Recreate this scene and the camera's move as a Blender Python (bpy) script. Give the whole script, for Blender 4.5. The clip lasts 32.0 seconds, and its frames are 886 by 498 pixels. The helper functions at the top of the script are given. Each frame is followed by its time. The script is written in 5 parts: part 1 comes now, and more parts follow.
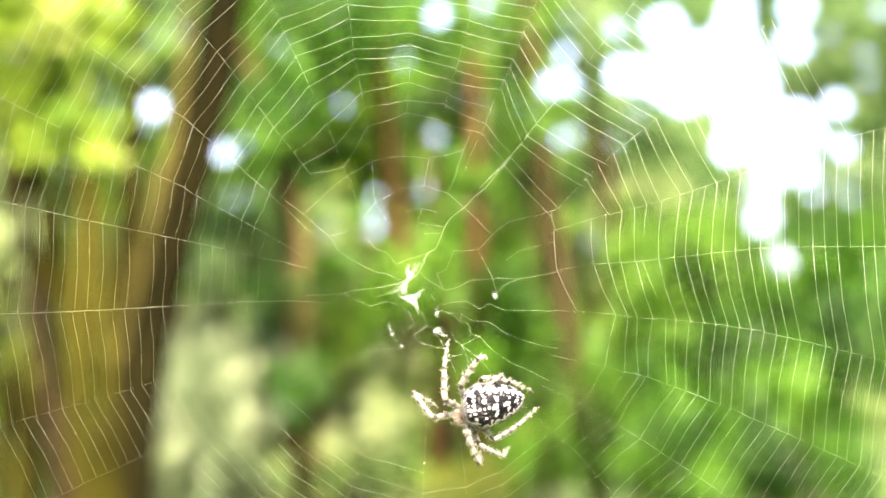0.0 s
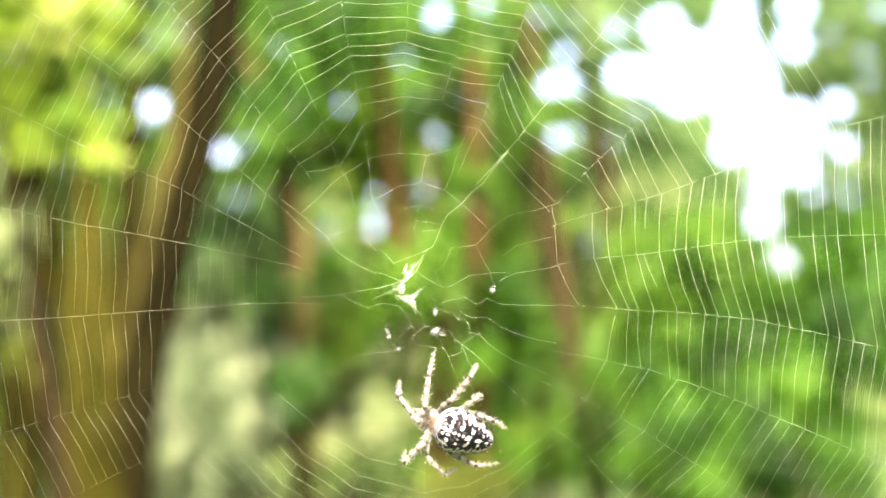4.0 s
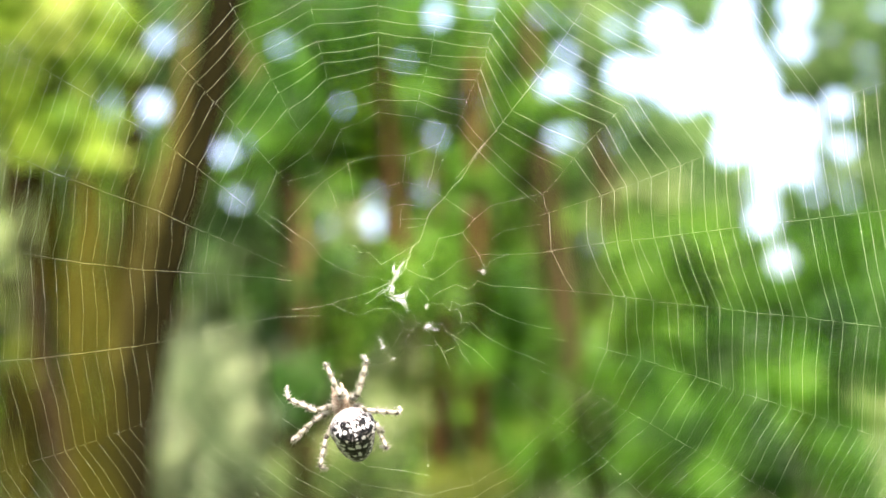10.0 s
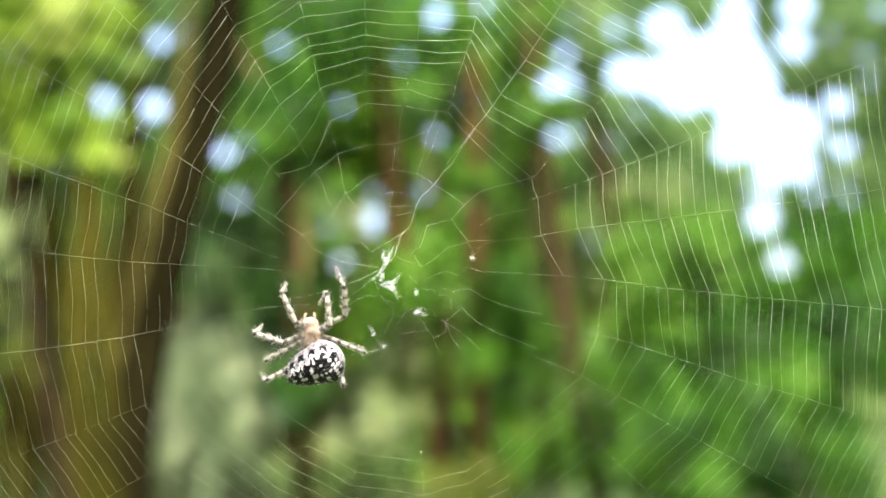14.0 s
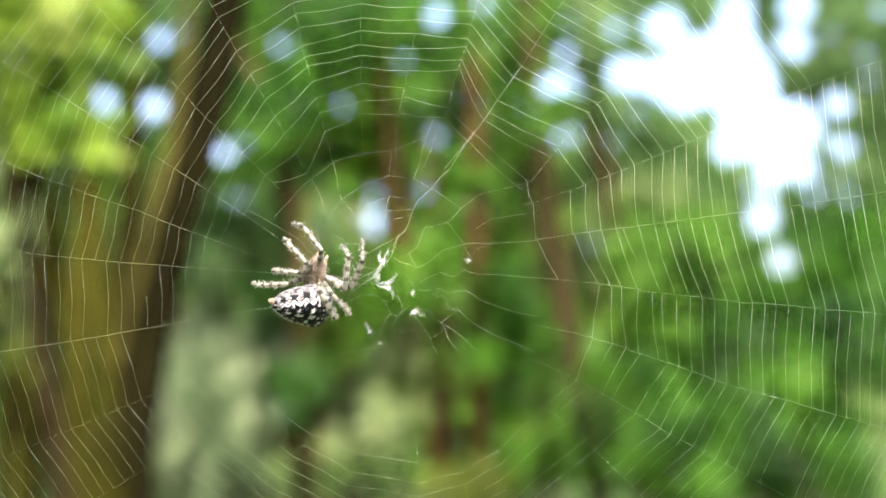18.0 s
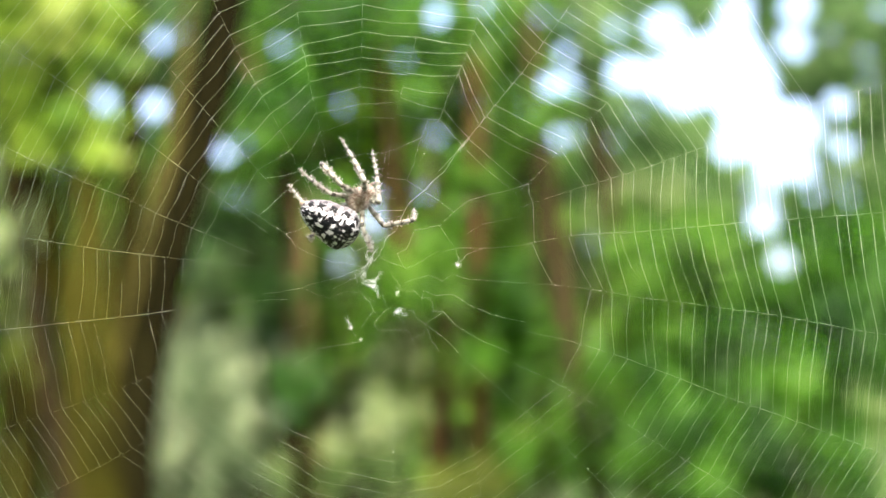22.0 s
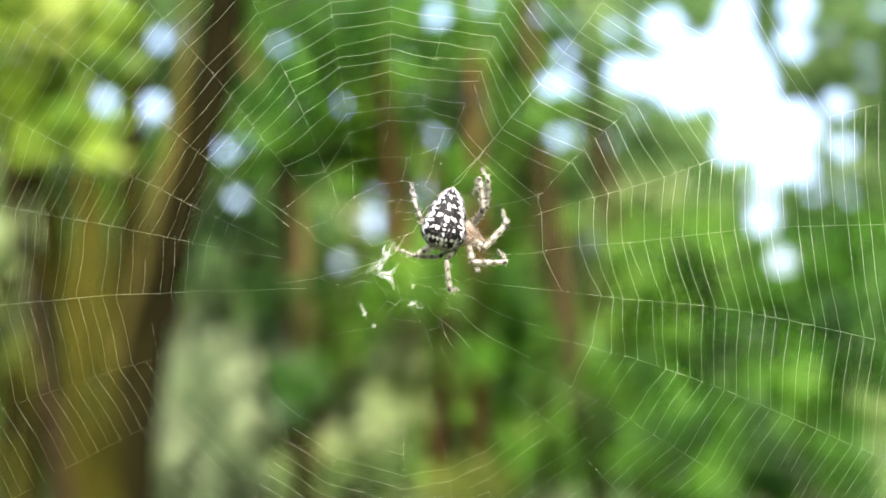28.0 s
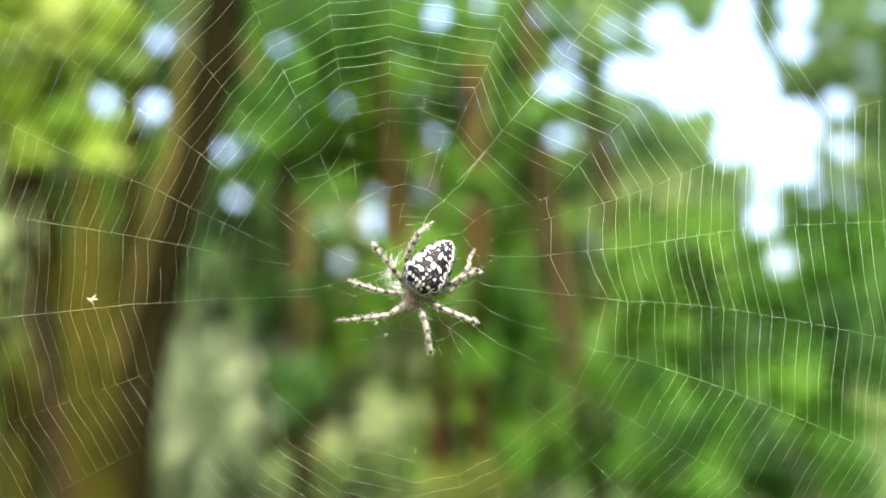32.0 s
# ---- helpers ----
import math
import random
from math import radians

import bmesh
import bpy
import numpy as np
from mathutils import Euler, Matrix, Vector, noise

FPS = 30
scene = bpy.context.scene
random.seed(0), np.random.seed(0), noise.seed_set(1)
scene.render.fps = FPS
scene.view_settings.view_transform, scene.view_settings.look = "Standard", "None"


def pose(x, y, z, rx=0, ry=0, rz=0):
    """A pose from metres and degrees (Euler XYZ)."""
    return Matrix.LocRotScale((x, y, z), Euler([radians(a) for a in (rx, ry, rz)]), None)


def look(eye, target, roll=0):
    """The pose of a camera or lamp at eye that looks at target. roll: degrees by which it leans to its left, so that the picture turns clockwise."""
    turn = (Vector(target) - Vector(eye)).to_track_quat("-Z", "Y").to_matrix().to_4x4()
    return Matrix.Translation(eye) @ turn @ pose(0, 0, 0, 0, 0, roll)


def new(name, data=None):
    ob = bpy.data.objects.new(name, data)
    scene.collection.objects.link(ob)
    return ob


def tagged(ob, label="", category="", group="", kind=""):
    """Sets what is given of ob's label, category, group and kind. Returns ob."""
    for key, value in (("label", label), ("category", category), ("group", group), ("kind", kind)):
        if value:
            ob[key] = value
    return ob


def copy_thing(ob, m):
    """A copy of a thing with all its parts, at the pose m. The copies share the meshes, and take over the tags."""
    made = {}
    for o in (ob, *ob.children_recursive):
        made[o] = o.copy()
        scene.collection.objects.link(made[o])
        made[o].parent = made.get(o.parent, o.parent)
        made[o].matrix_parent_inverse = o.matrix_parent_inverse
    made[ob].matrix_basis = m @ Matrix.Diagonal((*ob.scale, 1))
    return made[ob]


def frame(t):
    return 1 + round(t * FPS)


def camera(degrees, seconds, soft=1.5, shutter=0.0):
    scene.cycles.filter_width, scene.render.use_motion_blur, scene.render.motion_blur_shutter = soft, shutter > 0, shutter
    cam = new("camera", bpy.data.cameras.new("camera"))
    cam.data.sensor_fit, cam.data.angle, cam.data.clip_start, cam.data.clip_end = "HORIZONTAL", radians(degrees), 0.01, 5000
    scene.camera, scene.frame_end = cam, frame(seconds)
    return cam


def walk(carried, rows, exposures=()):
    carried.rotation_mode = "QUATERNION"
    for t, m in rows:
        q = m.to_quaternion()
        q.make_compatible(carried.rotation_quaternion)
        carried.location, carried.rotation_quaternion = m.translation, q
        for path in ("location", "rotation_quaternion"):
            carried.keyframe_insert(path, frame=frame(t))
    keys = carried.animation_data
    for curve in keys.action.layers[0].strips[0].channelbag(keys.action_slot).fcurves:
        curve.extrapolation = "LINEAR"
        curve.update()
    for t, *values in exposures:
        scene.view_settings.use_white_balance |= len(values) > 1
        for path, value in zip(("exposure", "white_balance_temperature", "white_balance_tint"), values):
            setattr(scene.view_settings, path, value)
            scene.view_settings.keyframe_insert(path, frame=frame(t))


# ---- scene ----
cam = camera(45, 32.0)
EYE = Vector((0.0, 0.0, 1.40))
VIEW = look(EYE, EYE + Vector((0, math.cos(radians(8)), math.sin(radians(8)))))
FOCUS = 0.145
cam.data.dof.use_dof = True
cam.data.dof.focus_distance = FOCUS
cam.data.dof.aperture_fstop = 10.6
walk(cam, [(0, VIEW), (32, VIEW)], exposures=[(0, 4.07, 7300, 19), (3, 4.01, 7300, 19), (6, 3.85, 7100, 18), (9, 3.61, 6900, 16), (11, 3.43, 6700, 15), (13, 3.25, 6500, 13), (19, 3.17, 6500, 13), (25, 3.24, 6500, 13), (32, 3.25, 6500, 13)])

# ---- light: a bright hazy sky, the sun behind and above the viewer ----
SUN_EL, SUN_AZ = 50.0, 168.0
world = bpy.data.worlds.new("sky")
scene.world = world
world.use_nodes = True
wn = world.node_tree.nodes
sky = wn.new("ShaderNodeTexSky")
sky.sky_type = "NISHITA"
sky.sun_disc = False
sky.sun_elevation, sky.sun_rotation = radians(SUN_EL), radians(SUN_AZ)
sky.dust_density, sky.ozone_density, sky.air_density = 8.0, 0.5, 0.9
wn["Background"].inputs["Strength"].default_value = 0.14
world.node_tree.links.new(sky.outputs["Color"], wn["Background"].inputs["Color"])
sun = new("sun", bpy.data.lights.new("sun", "SUN"))
sun.data.energy, sun.data.angle, sun.data.color = 0.9, radians(8), (1.0, 0.97, 0.92)
sdir = Vector((math.sin(radians(SUN_AZ)) * math.cos(radians(SUN_EL)), math.cos(radians(SUN_AZ)) * math.cos(radians(SUN_EL)), math.sin(radians(SUN_EL))))
sun.matrix_world = look(sdir * 30, (0, 0, 0))


# ---- materials ----
def shader(name):
    m = bpy.data.materials.new(name)
    m.use_nodes = True
    return m, m.node_tree.nodes, m.node_tree.links, m.node_tree.nodes["Principled BSDF"]


def ramp(nodes, stops):
    r = nodes.new("ShaderNodeValToRGB")
    e = r.color_ramp.elements
    while len(e) < len(stops):
        e.new(0.5)
    for el, (p, c) in zip(e, stops):
        el.position, el.color = p, (*c, 1)
    return r


def leaf_material(name, dark, mid, light, cluster=2.8):
    m, n, l, b = shader(name)
    geo = n.new("ShaderNodeNewGeometry")
    r = ramp(n, [(0.0, dark), (0.5, mid), (1.0, light)])
    co = n.new("ShaderNodeTexCoord")
    # Noise clumps of lighter and darker leaves stand in for sun and shade.
    no = n.new("ShaderNodeTexNoise")
    no.inputs["Scale"].default_value, no.inputs["Detail"].default_value = cluster, 2
    l.new(co.outputs["Object"], no.inputs["Vector"])
    a = n.new("ShaderNodeMath")
    a.operation = "MULTIPLY_ADD"
    a.inputs[1].default_value, a.inputs[2].default_value = 4.6, -2.14
    l.new(no.outputs["Fac"], a.inputs[0])
    c = n.new("ShaderNodeMath")
    c.operation = "MULTIPLY_ADD"
    c.inputs[1].default_value = 0.45
    c.use_clamp = True
    l.new(geo.outputs["Random Per Island"], c.inputs[0])
    l.new(a.outputs[0], c.inputs[2])
    l.new(c.outputs[0], r.inputs["Fac"])
    tr = n.new("ShaderNodeBsdfTranslucent")
    mix = n.new("ShaderNodeMixShader")
    mix.inputs["Fac"].default_value = 0.42
    l.new(r.outputs["Color"], b.inputs["Base Color"])
    l.new(r.outputs["Color"], tr.inputs["Color"])
    b.inputs["Roughness"].default_value, b.inputs["Specular IOR Level"].default_value = 0.36, 0.20
    l.new(b.outputs["BSDF"], mix.inputs[1])
    l.new(tr.outputs["BSDF"], mix.inputs[2])
    l.new(mix.outputs["Shader"], n["Material Output"].inputs["Surface"])
    return m


def bark_material(name, dark, light, scale=18.0):
    m, n, l, b = shader(name)
    co = n.new("ShaderNodeTexCoord")
    mp = n.new("ShaderNodeMapping")
    mp.inputs["Scale"].default_value = (1, 1, 0.18)
    l.new(co.outputs["Object"], mp.inputs["Vector"])
    fine = n.new("ShaderNodeTexNoise")
    fine.inputs["Scale"].default_value, fine.inputs["Detail"].default_value = scale, 6
    coarse = n.new("ShaderNodeTexNoise")
    coarse.inputs["Scale"].default_value, coarse.inputs["Detail"].default_value = 2.2, 3
    l.new(mp.outputs["Vector"], fine.inputs["Vector"])
    l.new(co.outputs["Object"], coarse.inputs["Vector"])
    add = n.new("ShaderNodeMath")
    add.operation = "ADD"
    l.new(fine.outputs["Fac"], add.inputs[0])
    l.new(coarse.outputs["Fac"], add.inputs[1])
    half = n.new("ShaderNodeMath")
    half.operation = "MULTIPLY"
    half.inputs[1].default_value = 0.5
    l.new(add.outputs[0], half.inputs[0])
    r = ramp(n, [(0.35, dark), (0.65, light)])
    l.new(half.outputs[0], r.inputs["Fac"])
    l.new(r.outputs["Color"], b.inputs["Base Color"])
    b.inputs["Roughness"].default_value, b.inputs["Specular IOR Level"].default_value = 0.95, 0.02
    bump = n.new("ShaderNodeBump")
    bump.inputs["Strength"].default_value, bump.inputs["Distance"].default_value = 0.8, 0.02
    l.new(fine.outputs["Fac"], bump.inputs["Height"])
    l.new(bump.outputs["Normal"], b.inputs["Normal"])
    return m


MAT = {
    # Young yellow-green leaves, brightened in colour to stand for sunlight.
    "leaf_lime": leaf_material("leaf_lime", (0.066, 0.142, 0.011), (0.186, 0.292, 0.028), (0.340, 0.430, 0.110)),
    # Mid and cool leaves have their dark tones raised in place of haze.
    "leaf_mid": leaf_material("leaf_mid", (0.028, 0.085, 0.006), (0.058, 0.165, 0.0090), (0.130, 0.260, 0.034)),
    "leaf_bright": leaf_material("leaf_bright", (0.024, 0.082, 0.0040), (0.066, 0.176, 0.0065), (0.150, 0.280, 0.020)),
    "leaf_cool": leaf_material("leaf_cool", (0.034, 0.084, 0.021), (0.060, 0.140, 0.032), (0.158, 0.256, 0.096)),
    # Darkest green: shade put into the colour of the leaves.
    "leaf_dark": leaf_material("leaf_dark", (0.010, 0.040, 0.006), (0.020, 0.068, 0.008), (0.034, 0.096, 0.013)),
    # Paler than real leaves: the colour carries the sunlight on these shrubs.
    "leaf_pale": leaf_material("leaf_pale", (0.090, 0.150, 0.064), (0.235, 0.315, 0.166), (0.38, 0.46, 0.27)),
    "leaf_deep": leaf_material("leaf_deep", (0.014, 0.056, 0.0038), (0.032, 0.116, 0.0064), (0.074, 0.190, 0.016)),
    "leaf_fresh": leaf_material("leaf_fresh", (0.053, 0.104, 0.020), (0.143, 0.216, 0.068), (0.271, 0.344, 0.160)),
    "leaf_olive": leaf_material("leaf_olive", (0.034, 0.052, 0.006), (0.062, 0.084, 0.010), (0.085, 0.116, 0.015)),
    # All but the birch and oak-edge bark is darkened in place of canopy shade.
    "bark_olive": bark_material("bark_olive", (0.0066, 0.0064, 0.0010), (0.043, 0.0420, 0.0060)),
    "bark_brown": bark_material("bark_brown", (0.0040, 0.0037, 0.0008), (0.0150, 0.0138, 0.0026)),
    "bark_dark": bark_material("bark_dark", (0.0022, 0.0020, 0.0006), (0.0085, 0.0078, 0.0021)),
    "bark_birch": bark_material("bark_birch", (0.09, 0.068, 0.028), (0.20, 0.145, 0.064)),
    # Lighter bark for the stem that stands in for the oak's sunlit edge.
    "bark_tan": bark_material("bark_tan", (0.020, 0.0185, 0.0048), (0.068, 0.0610, 0.0165)),
    "bark_red": bark_material("bark_red", (0.018, 0.0100, 0.0040), (0.080, 0.046, 0.019)),
    "bark_grey": bark_material("bark_grey", (0.012, 0.0088, 0.0042), (0.040, 0.029, 0.0145)),
}


def ground_material():
    m, n, l, b = shader("forest_floor")
    co = n.new("ShaderNodeTexCoord")
    a = n.new("ShaderNodeTexNoise")
    a.inputs["Scale"].default_value, a.inputs["Detail"].default_value = 0.8, 4
    c = n.new("ShaderNodeTexNoise")
    c.inputs["Scale"].default_value, c.inputs["Detail"].default_value = 25, 6
    l.new(co.outputs["Object"], a.inputs["Vector"])
    l.new(co.outputs["Object"], c.inputs["Vector"])
    mix = n.new("ShaderNodeMath")
    mix.operation = "MULTIPLY_ADD"
    mix.inputs[1].default_value = 0.5
    l.new(c.outputs["Fac"], mix.inputs[0])
    l.new(a.outputs["Fac"], mix.inputs[2])
    r = ramp(n, [(0.5, (0.034, 0.024, 0.012)), (0.7, (0.04, 0.048, 0.015)), (0.9, (0.06, 0.085, 0.025))])
    l.new(mix.outputs[0], r.inputs["Fac"])
    l.new(r.outputs["Color"], b.inputs["Base Color"])
    b.inputs["Roughness"].default_value = 0.95
    return m


def silk_material(name, tone, rough, trans):
    m, n, l, b = shader(name)
    b.inputs["Base Color"].default_value = (*tone, 1)
    b.inputs["Roughness"].default_value = rough
    tr = n.new("ShaderNodeBsdfTranslucent")
    tr.inputs["Color"].default_value = (*tone, 1)
    mix = n.new("ShaderNodeMixShader")
    mix.inputs["Fac"].default_value = trans
    l.new(b.outputs["BSDF"], mix.inputs[1])
    l.new(tr.outputs["BSDF"], mix.inputs[2])
    l.new(mix.outputs["Shader"], n["Material Output"].inputs["Surface"])
    return m


SILK = silk_material("silk", (0.50, 0.56, 0.46), 0.4, 0.4)
SILK_DENSE = silk_material("silk_dense", (0.6, 0.63, 0.66), 0.5, 0.3)


def abdomen_material():
    m, n, l, b = shader("abdomen_skin")
    at = n.new("ShaderNodeAttribute")
    at.attribute_name = "marking"
    co = n.new("ShaderNodeTexCoord")
    sp = n.new("ShaderNodeTexVoronoi")
    sp.inputs["Scale"].default_value = 2200
    l.new(co.outputs["Object"], sp.inputs["Vector"])
    no = n.new("ShaderNodeTexNoise")
    no.inputs["Scale"].default_value, no.inputs["Detail"].default_value = 1600, 4
    l.new(co.outputs["Object"], no.inputs["Vector"])
    mul = n.new("ShaderNodeMath")
    mul.operation = "MULTIPLY_ADD"
    mul.inputs[1].default_value, mul.inputs[2].default_value = 0.36, -0.18
    l.new(no.outputs["Fac"], mul.inputs[0])
    add = n.new("ShaderNodeMath")
    add.operation = "ADD"
    l.new(at.outputs["Fac"], add.inputs[0])
    l.new(mul.outputs[0], add.inputs[1])
    r = ramp(n, [(0.28, (0.0015, 0.002, 0.003)), (0.46, (0.005, 0.006, 0.007)), (0.56, (0.075, 0.070, 0.072)), (0.72, (0.20, 0.20, 0.21)), (0.9, (0.36, 0.375, 0.39))])
    l.new(add.outputs[0], r.inputs["Fac"])
    l.new(r.outputs["Color"], b.inputs["Base Color"])
    b.inputs["Roughness"].default_value, b.inputs["Specular IOR Level"].default_value = 0.5, 0.10
    bump = n.new("ShaderNodeBump")
    bump.inputs["Strength"].default_value, bump.inputs["Distance"].default_value = 0.6, 0.00012
    l.new(sp.outputs["Distance"], bump.inputs["Height"])
    l.new(bump.outputs["Normal"], b.inputs["Normal"])
    return m


def leg_material():
    """Cream skin; the point attribute "marking" darkens the bands."""
    m, n, l, b = shader("leg_skin")
    at = n.new("ShaderNodeAttribute")
    at.attribute_name = "marking"
    co = n.new("ShaderNodeTexCoord")
    wob = n.new("ShaderNodeTexNoise")
    wob.inputs["Scale"].default_value, wob.inputs["Detail"].default_value = 1300, 4
    l.new(co.outputs["Object"], wob.inputs["Vector"])
    ma = n.new("ShaderNodeMath")
    ma.operation = "MULTIPLY_ADD"
    ma.inputs[1].default_value = 0.55
    l.new(wob.outputs["Fac"], ma.inputs[0])
    l.new(at.outputs["Fac"], ma.inputs[2])
    r = ramp(n, [(0.10, (0.32, 0.33, 0.29)), (0.30, (0.19, 0.19, 0.155)), (0.46, (0.125, 0.122, 0.092)), (0.74, (0.055, 0.050, 0.030)), (1.0, (0.014, 0.012, 0.007))])
    l.new(ma.outputs[0], r.inputs["Fac"])
    l.new(r.outputs["Color"], b.inputs["Base Color"])
    b.inputs["Roughness"].default_value = 0.45
    tr = n.new("ShaderNodeBsdfTranslucent")
    l.new(r.outputs["Color"], tr.inputs["Color"])
    mix = n.new("ShaderNodeMixShader")
    mix.inputs["Fac"].default_value = 0.2
    l.new(b.outputs["BSDF"], mix.inputs[1])
    l.new(tr.outputs["BSDF"], mix.inputs[2])
    l.new(mix.outputs["Shader"], n["Material Output"].inputs["Surface"])
    return m


def carapace_material():
    m, n, l, b = shader("carapace")
    co = n.new("ShaderNodeTexCoord")
    no = n.new("ShaderNodeTexNoise")
    no.inputs["Scale"].default_value, no.inputs["Detail"].default_value = 1200, 5
    l.new(co.outputs["Object"], no.inputs["Vector"])
    r = ramp(n, [(0.3, (0.085, 0.052, 0.028)), (0.5, (0.155, 0.112, 0.074)), (0.68, (0.23, 0.20, 0.165))])
    l.new(no.outputs["Fac"], r.inputs["Fac"])
    l.new(r.outputs["Color"], b.inputs["Base Color"])
    b.inputs["Roughness"].default_value = 0.5
    return m


ABDOMEN, LEG, CARAPACE = abdomen_material(), leg_material(), carapace_material()
HAIR = silk_material("hair", (0.5, 0.46, 0.40), 0.6, 0.3)
GNAT = shader("gnat_body")[0]
GNAT.node_tree.nodes["Principled BSDF"].inputs["Base Color"].default_value = (0.20, 0.155, 0.095, 1)


# ---- mesh helpers ----
def mesh_of(name, verts, faces, mat, smooth=True):
    me = bpy.data.meshes.new(name)
    me.from_pydata(verts, [], faces)
    me.materials.append(mat)
    if smooth:
        me.shade_smooth()
    me.update()
    return me


def part(name, me, parent, label="", kind=""):
    ob = new(name, me)
    ob.parent = parent
    return tagged(ob, label=label, kind=kind)


def tube(points, radii, sides=6):
    """Rings round a polyline, closed at both ends."""
    pts = [Vector(p) for p in points]
    if not hasattr(radii, "__len__"):
        radii = [radii] * len(pts)
    verts, faces = [], []
    ref = Vector((0.31, 0.17, 0.93)).normalized()
    for i, p in enumerate(pts):
        d = (pts[min(i + 1, len(pts) - 1)] - pts[max(i - 1, 0)]).normalized()
        a = d.cross(ref).normalized()
        b = d.cross(a)
        for k in range(sides):
            w = 2 * math.pi * k / sides
            verts.append(p + (a * math.cos(w) + b * math.sin(w)) * radii[i])
    for i in range(len(pts) - 1):
        for k in range(sides):
            j = (k + 1) % sides
            faces.append((i * sides + k, i * sides + j, (i + 1) * sides + j, (i + 1) * sides + k))
    faces.append(tuple(range(sides - 1, -1, -1)))
    faces.append(tuple(range((len(pts) - 1) * sides, len(pts) * sides)))
    return verts, faces


def merge(chunks):
    V, Fc = [], []
    for v, f in chunks:
        o = len(V)
        V.extend(v)
        Fc.extend(tuple(i + o for i in q) for q in f)
    return V, Fc


# ---- ground ----
def build_ground():
    n, size = 48, 300.0
    rnd = random.Random(3)
    verts, faces = [], []
    for j in range(n + 1):
        for i in range(n + 1):
            u, v = 2 * i / n - 1, 2 * j / n - 1
            x, y = math.copysign(abs(u) ** 2.6, u) * size, math.copysign(abs(v) ** 2.6, v) * size
            verts.append((x, y, 0.06 * noise.noise(Vector((x * 0.7, y * 0.7, 0))) - 0.03))
    for j in range(n):
        for i in range(n):
            a = j * (n + 1) + i
            faces.append((a, a + 1, a + n + 2, a + n + 1))
    g = new("ground", mesh_of("ground", verts, faces, ground_material()))
    tagged(g, "mossy forest floor of leaf litter and grass", "ground", kind="structure")


build_ground()

# ---- openings in the leaf canopy, through which the sky shows, placed to fit the camera's view: x, z and radius on the plane 10 m ahead ----
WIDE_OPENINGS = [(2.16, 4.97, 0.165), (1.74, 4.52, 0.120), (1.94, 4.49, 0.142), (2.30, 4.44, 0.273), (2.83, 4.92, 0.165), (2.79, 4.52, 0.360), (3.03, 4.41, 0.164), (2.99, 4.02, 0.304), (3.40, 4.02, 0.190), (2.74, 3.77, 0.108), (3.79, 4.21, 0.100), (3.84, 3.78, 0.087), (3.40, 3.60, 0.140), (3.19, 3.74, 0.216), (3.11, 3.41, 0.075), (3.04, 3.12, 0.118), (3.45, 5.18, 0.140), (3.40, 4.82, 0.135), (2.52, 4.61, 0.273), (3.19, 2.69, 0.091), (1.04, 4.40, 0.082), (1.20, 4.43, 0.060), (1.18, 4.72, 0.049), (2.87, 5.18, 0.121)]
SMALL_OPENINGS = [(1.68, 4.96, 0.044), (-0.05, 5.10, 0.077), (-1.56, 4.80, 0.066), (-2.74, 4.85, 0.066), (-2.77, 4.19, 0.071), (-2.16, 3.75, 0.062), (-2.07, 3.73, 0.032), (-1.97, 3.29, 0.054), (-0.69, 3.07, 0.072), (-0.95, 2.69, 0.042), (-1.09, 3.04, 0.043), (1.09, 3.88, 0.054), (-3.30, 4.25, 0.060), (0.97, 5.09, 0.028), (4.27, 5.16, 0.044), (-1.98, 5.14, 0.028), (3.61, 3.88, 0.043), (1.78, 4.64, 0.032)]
# Tiny openings that also stand in for dim glints on leaves.
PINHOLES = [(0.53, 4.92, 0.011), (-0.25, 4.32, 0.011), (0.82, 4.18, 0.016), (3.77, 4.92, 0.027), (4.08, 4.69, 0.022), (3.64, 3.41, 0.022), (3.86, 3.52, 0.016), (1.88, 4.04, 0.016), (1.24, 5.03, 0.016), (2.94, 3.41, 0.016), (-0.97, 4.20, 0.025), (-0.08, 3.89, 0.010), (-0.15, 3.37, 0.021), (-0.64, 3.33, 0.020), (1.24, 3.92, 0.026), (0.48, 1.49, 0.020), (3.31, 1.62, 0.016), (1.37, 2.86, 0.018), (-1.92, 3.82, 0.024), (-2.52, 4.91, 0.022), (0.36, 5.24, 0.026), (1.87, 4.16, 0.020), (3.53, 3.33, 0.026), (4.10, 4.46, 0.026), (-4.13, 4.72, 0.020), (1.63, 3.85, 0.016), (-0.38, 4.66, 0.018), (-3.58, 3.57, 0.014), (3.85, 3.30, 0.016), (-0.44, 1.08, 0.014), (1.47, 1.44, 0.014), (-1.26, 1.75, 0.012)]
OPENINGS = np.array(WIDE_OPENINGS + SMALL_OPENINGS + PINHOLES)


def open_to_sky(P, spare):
    """Which of the points stand in an opening, as seen from the camera."""
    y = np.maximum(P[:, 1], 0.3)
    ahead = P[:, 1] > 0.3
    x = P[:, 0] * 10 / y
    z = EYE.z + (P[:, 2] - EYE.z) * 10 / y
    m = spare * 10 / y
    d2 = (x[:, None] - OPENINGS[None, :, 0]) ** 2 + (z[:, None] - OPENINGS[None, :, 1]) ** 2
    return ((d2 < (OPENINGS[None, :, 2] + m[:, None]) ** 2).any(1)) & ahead


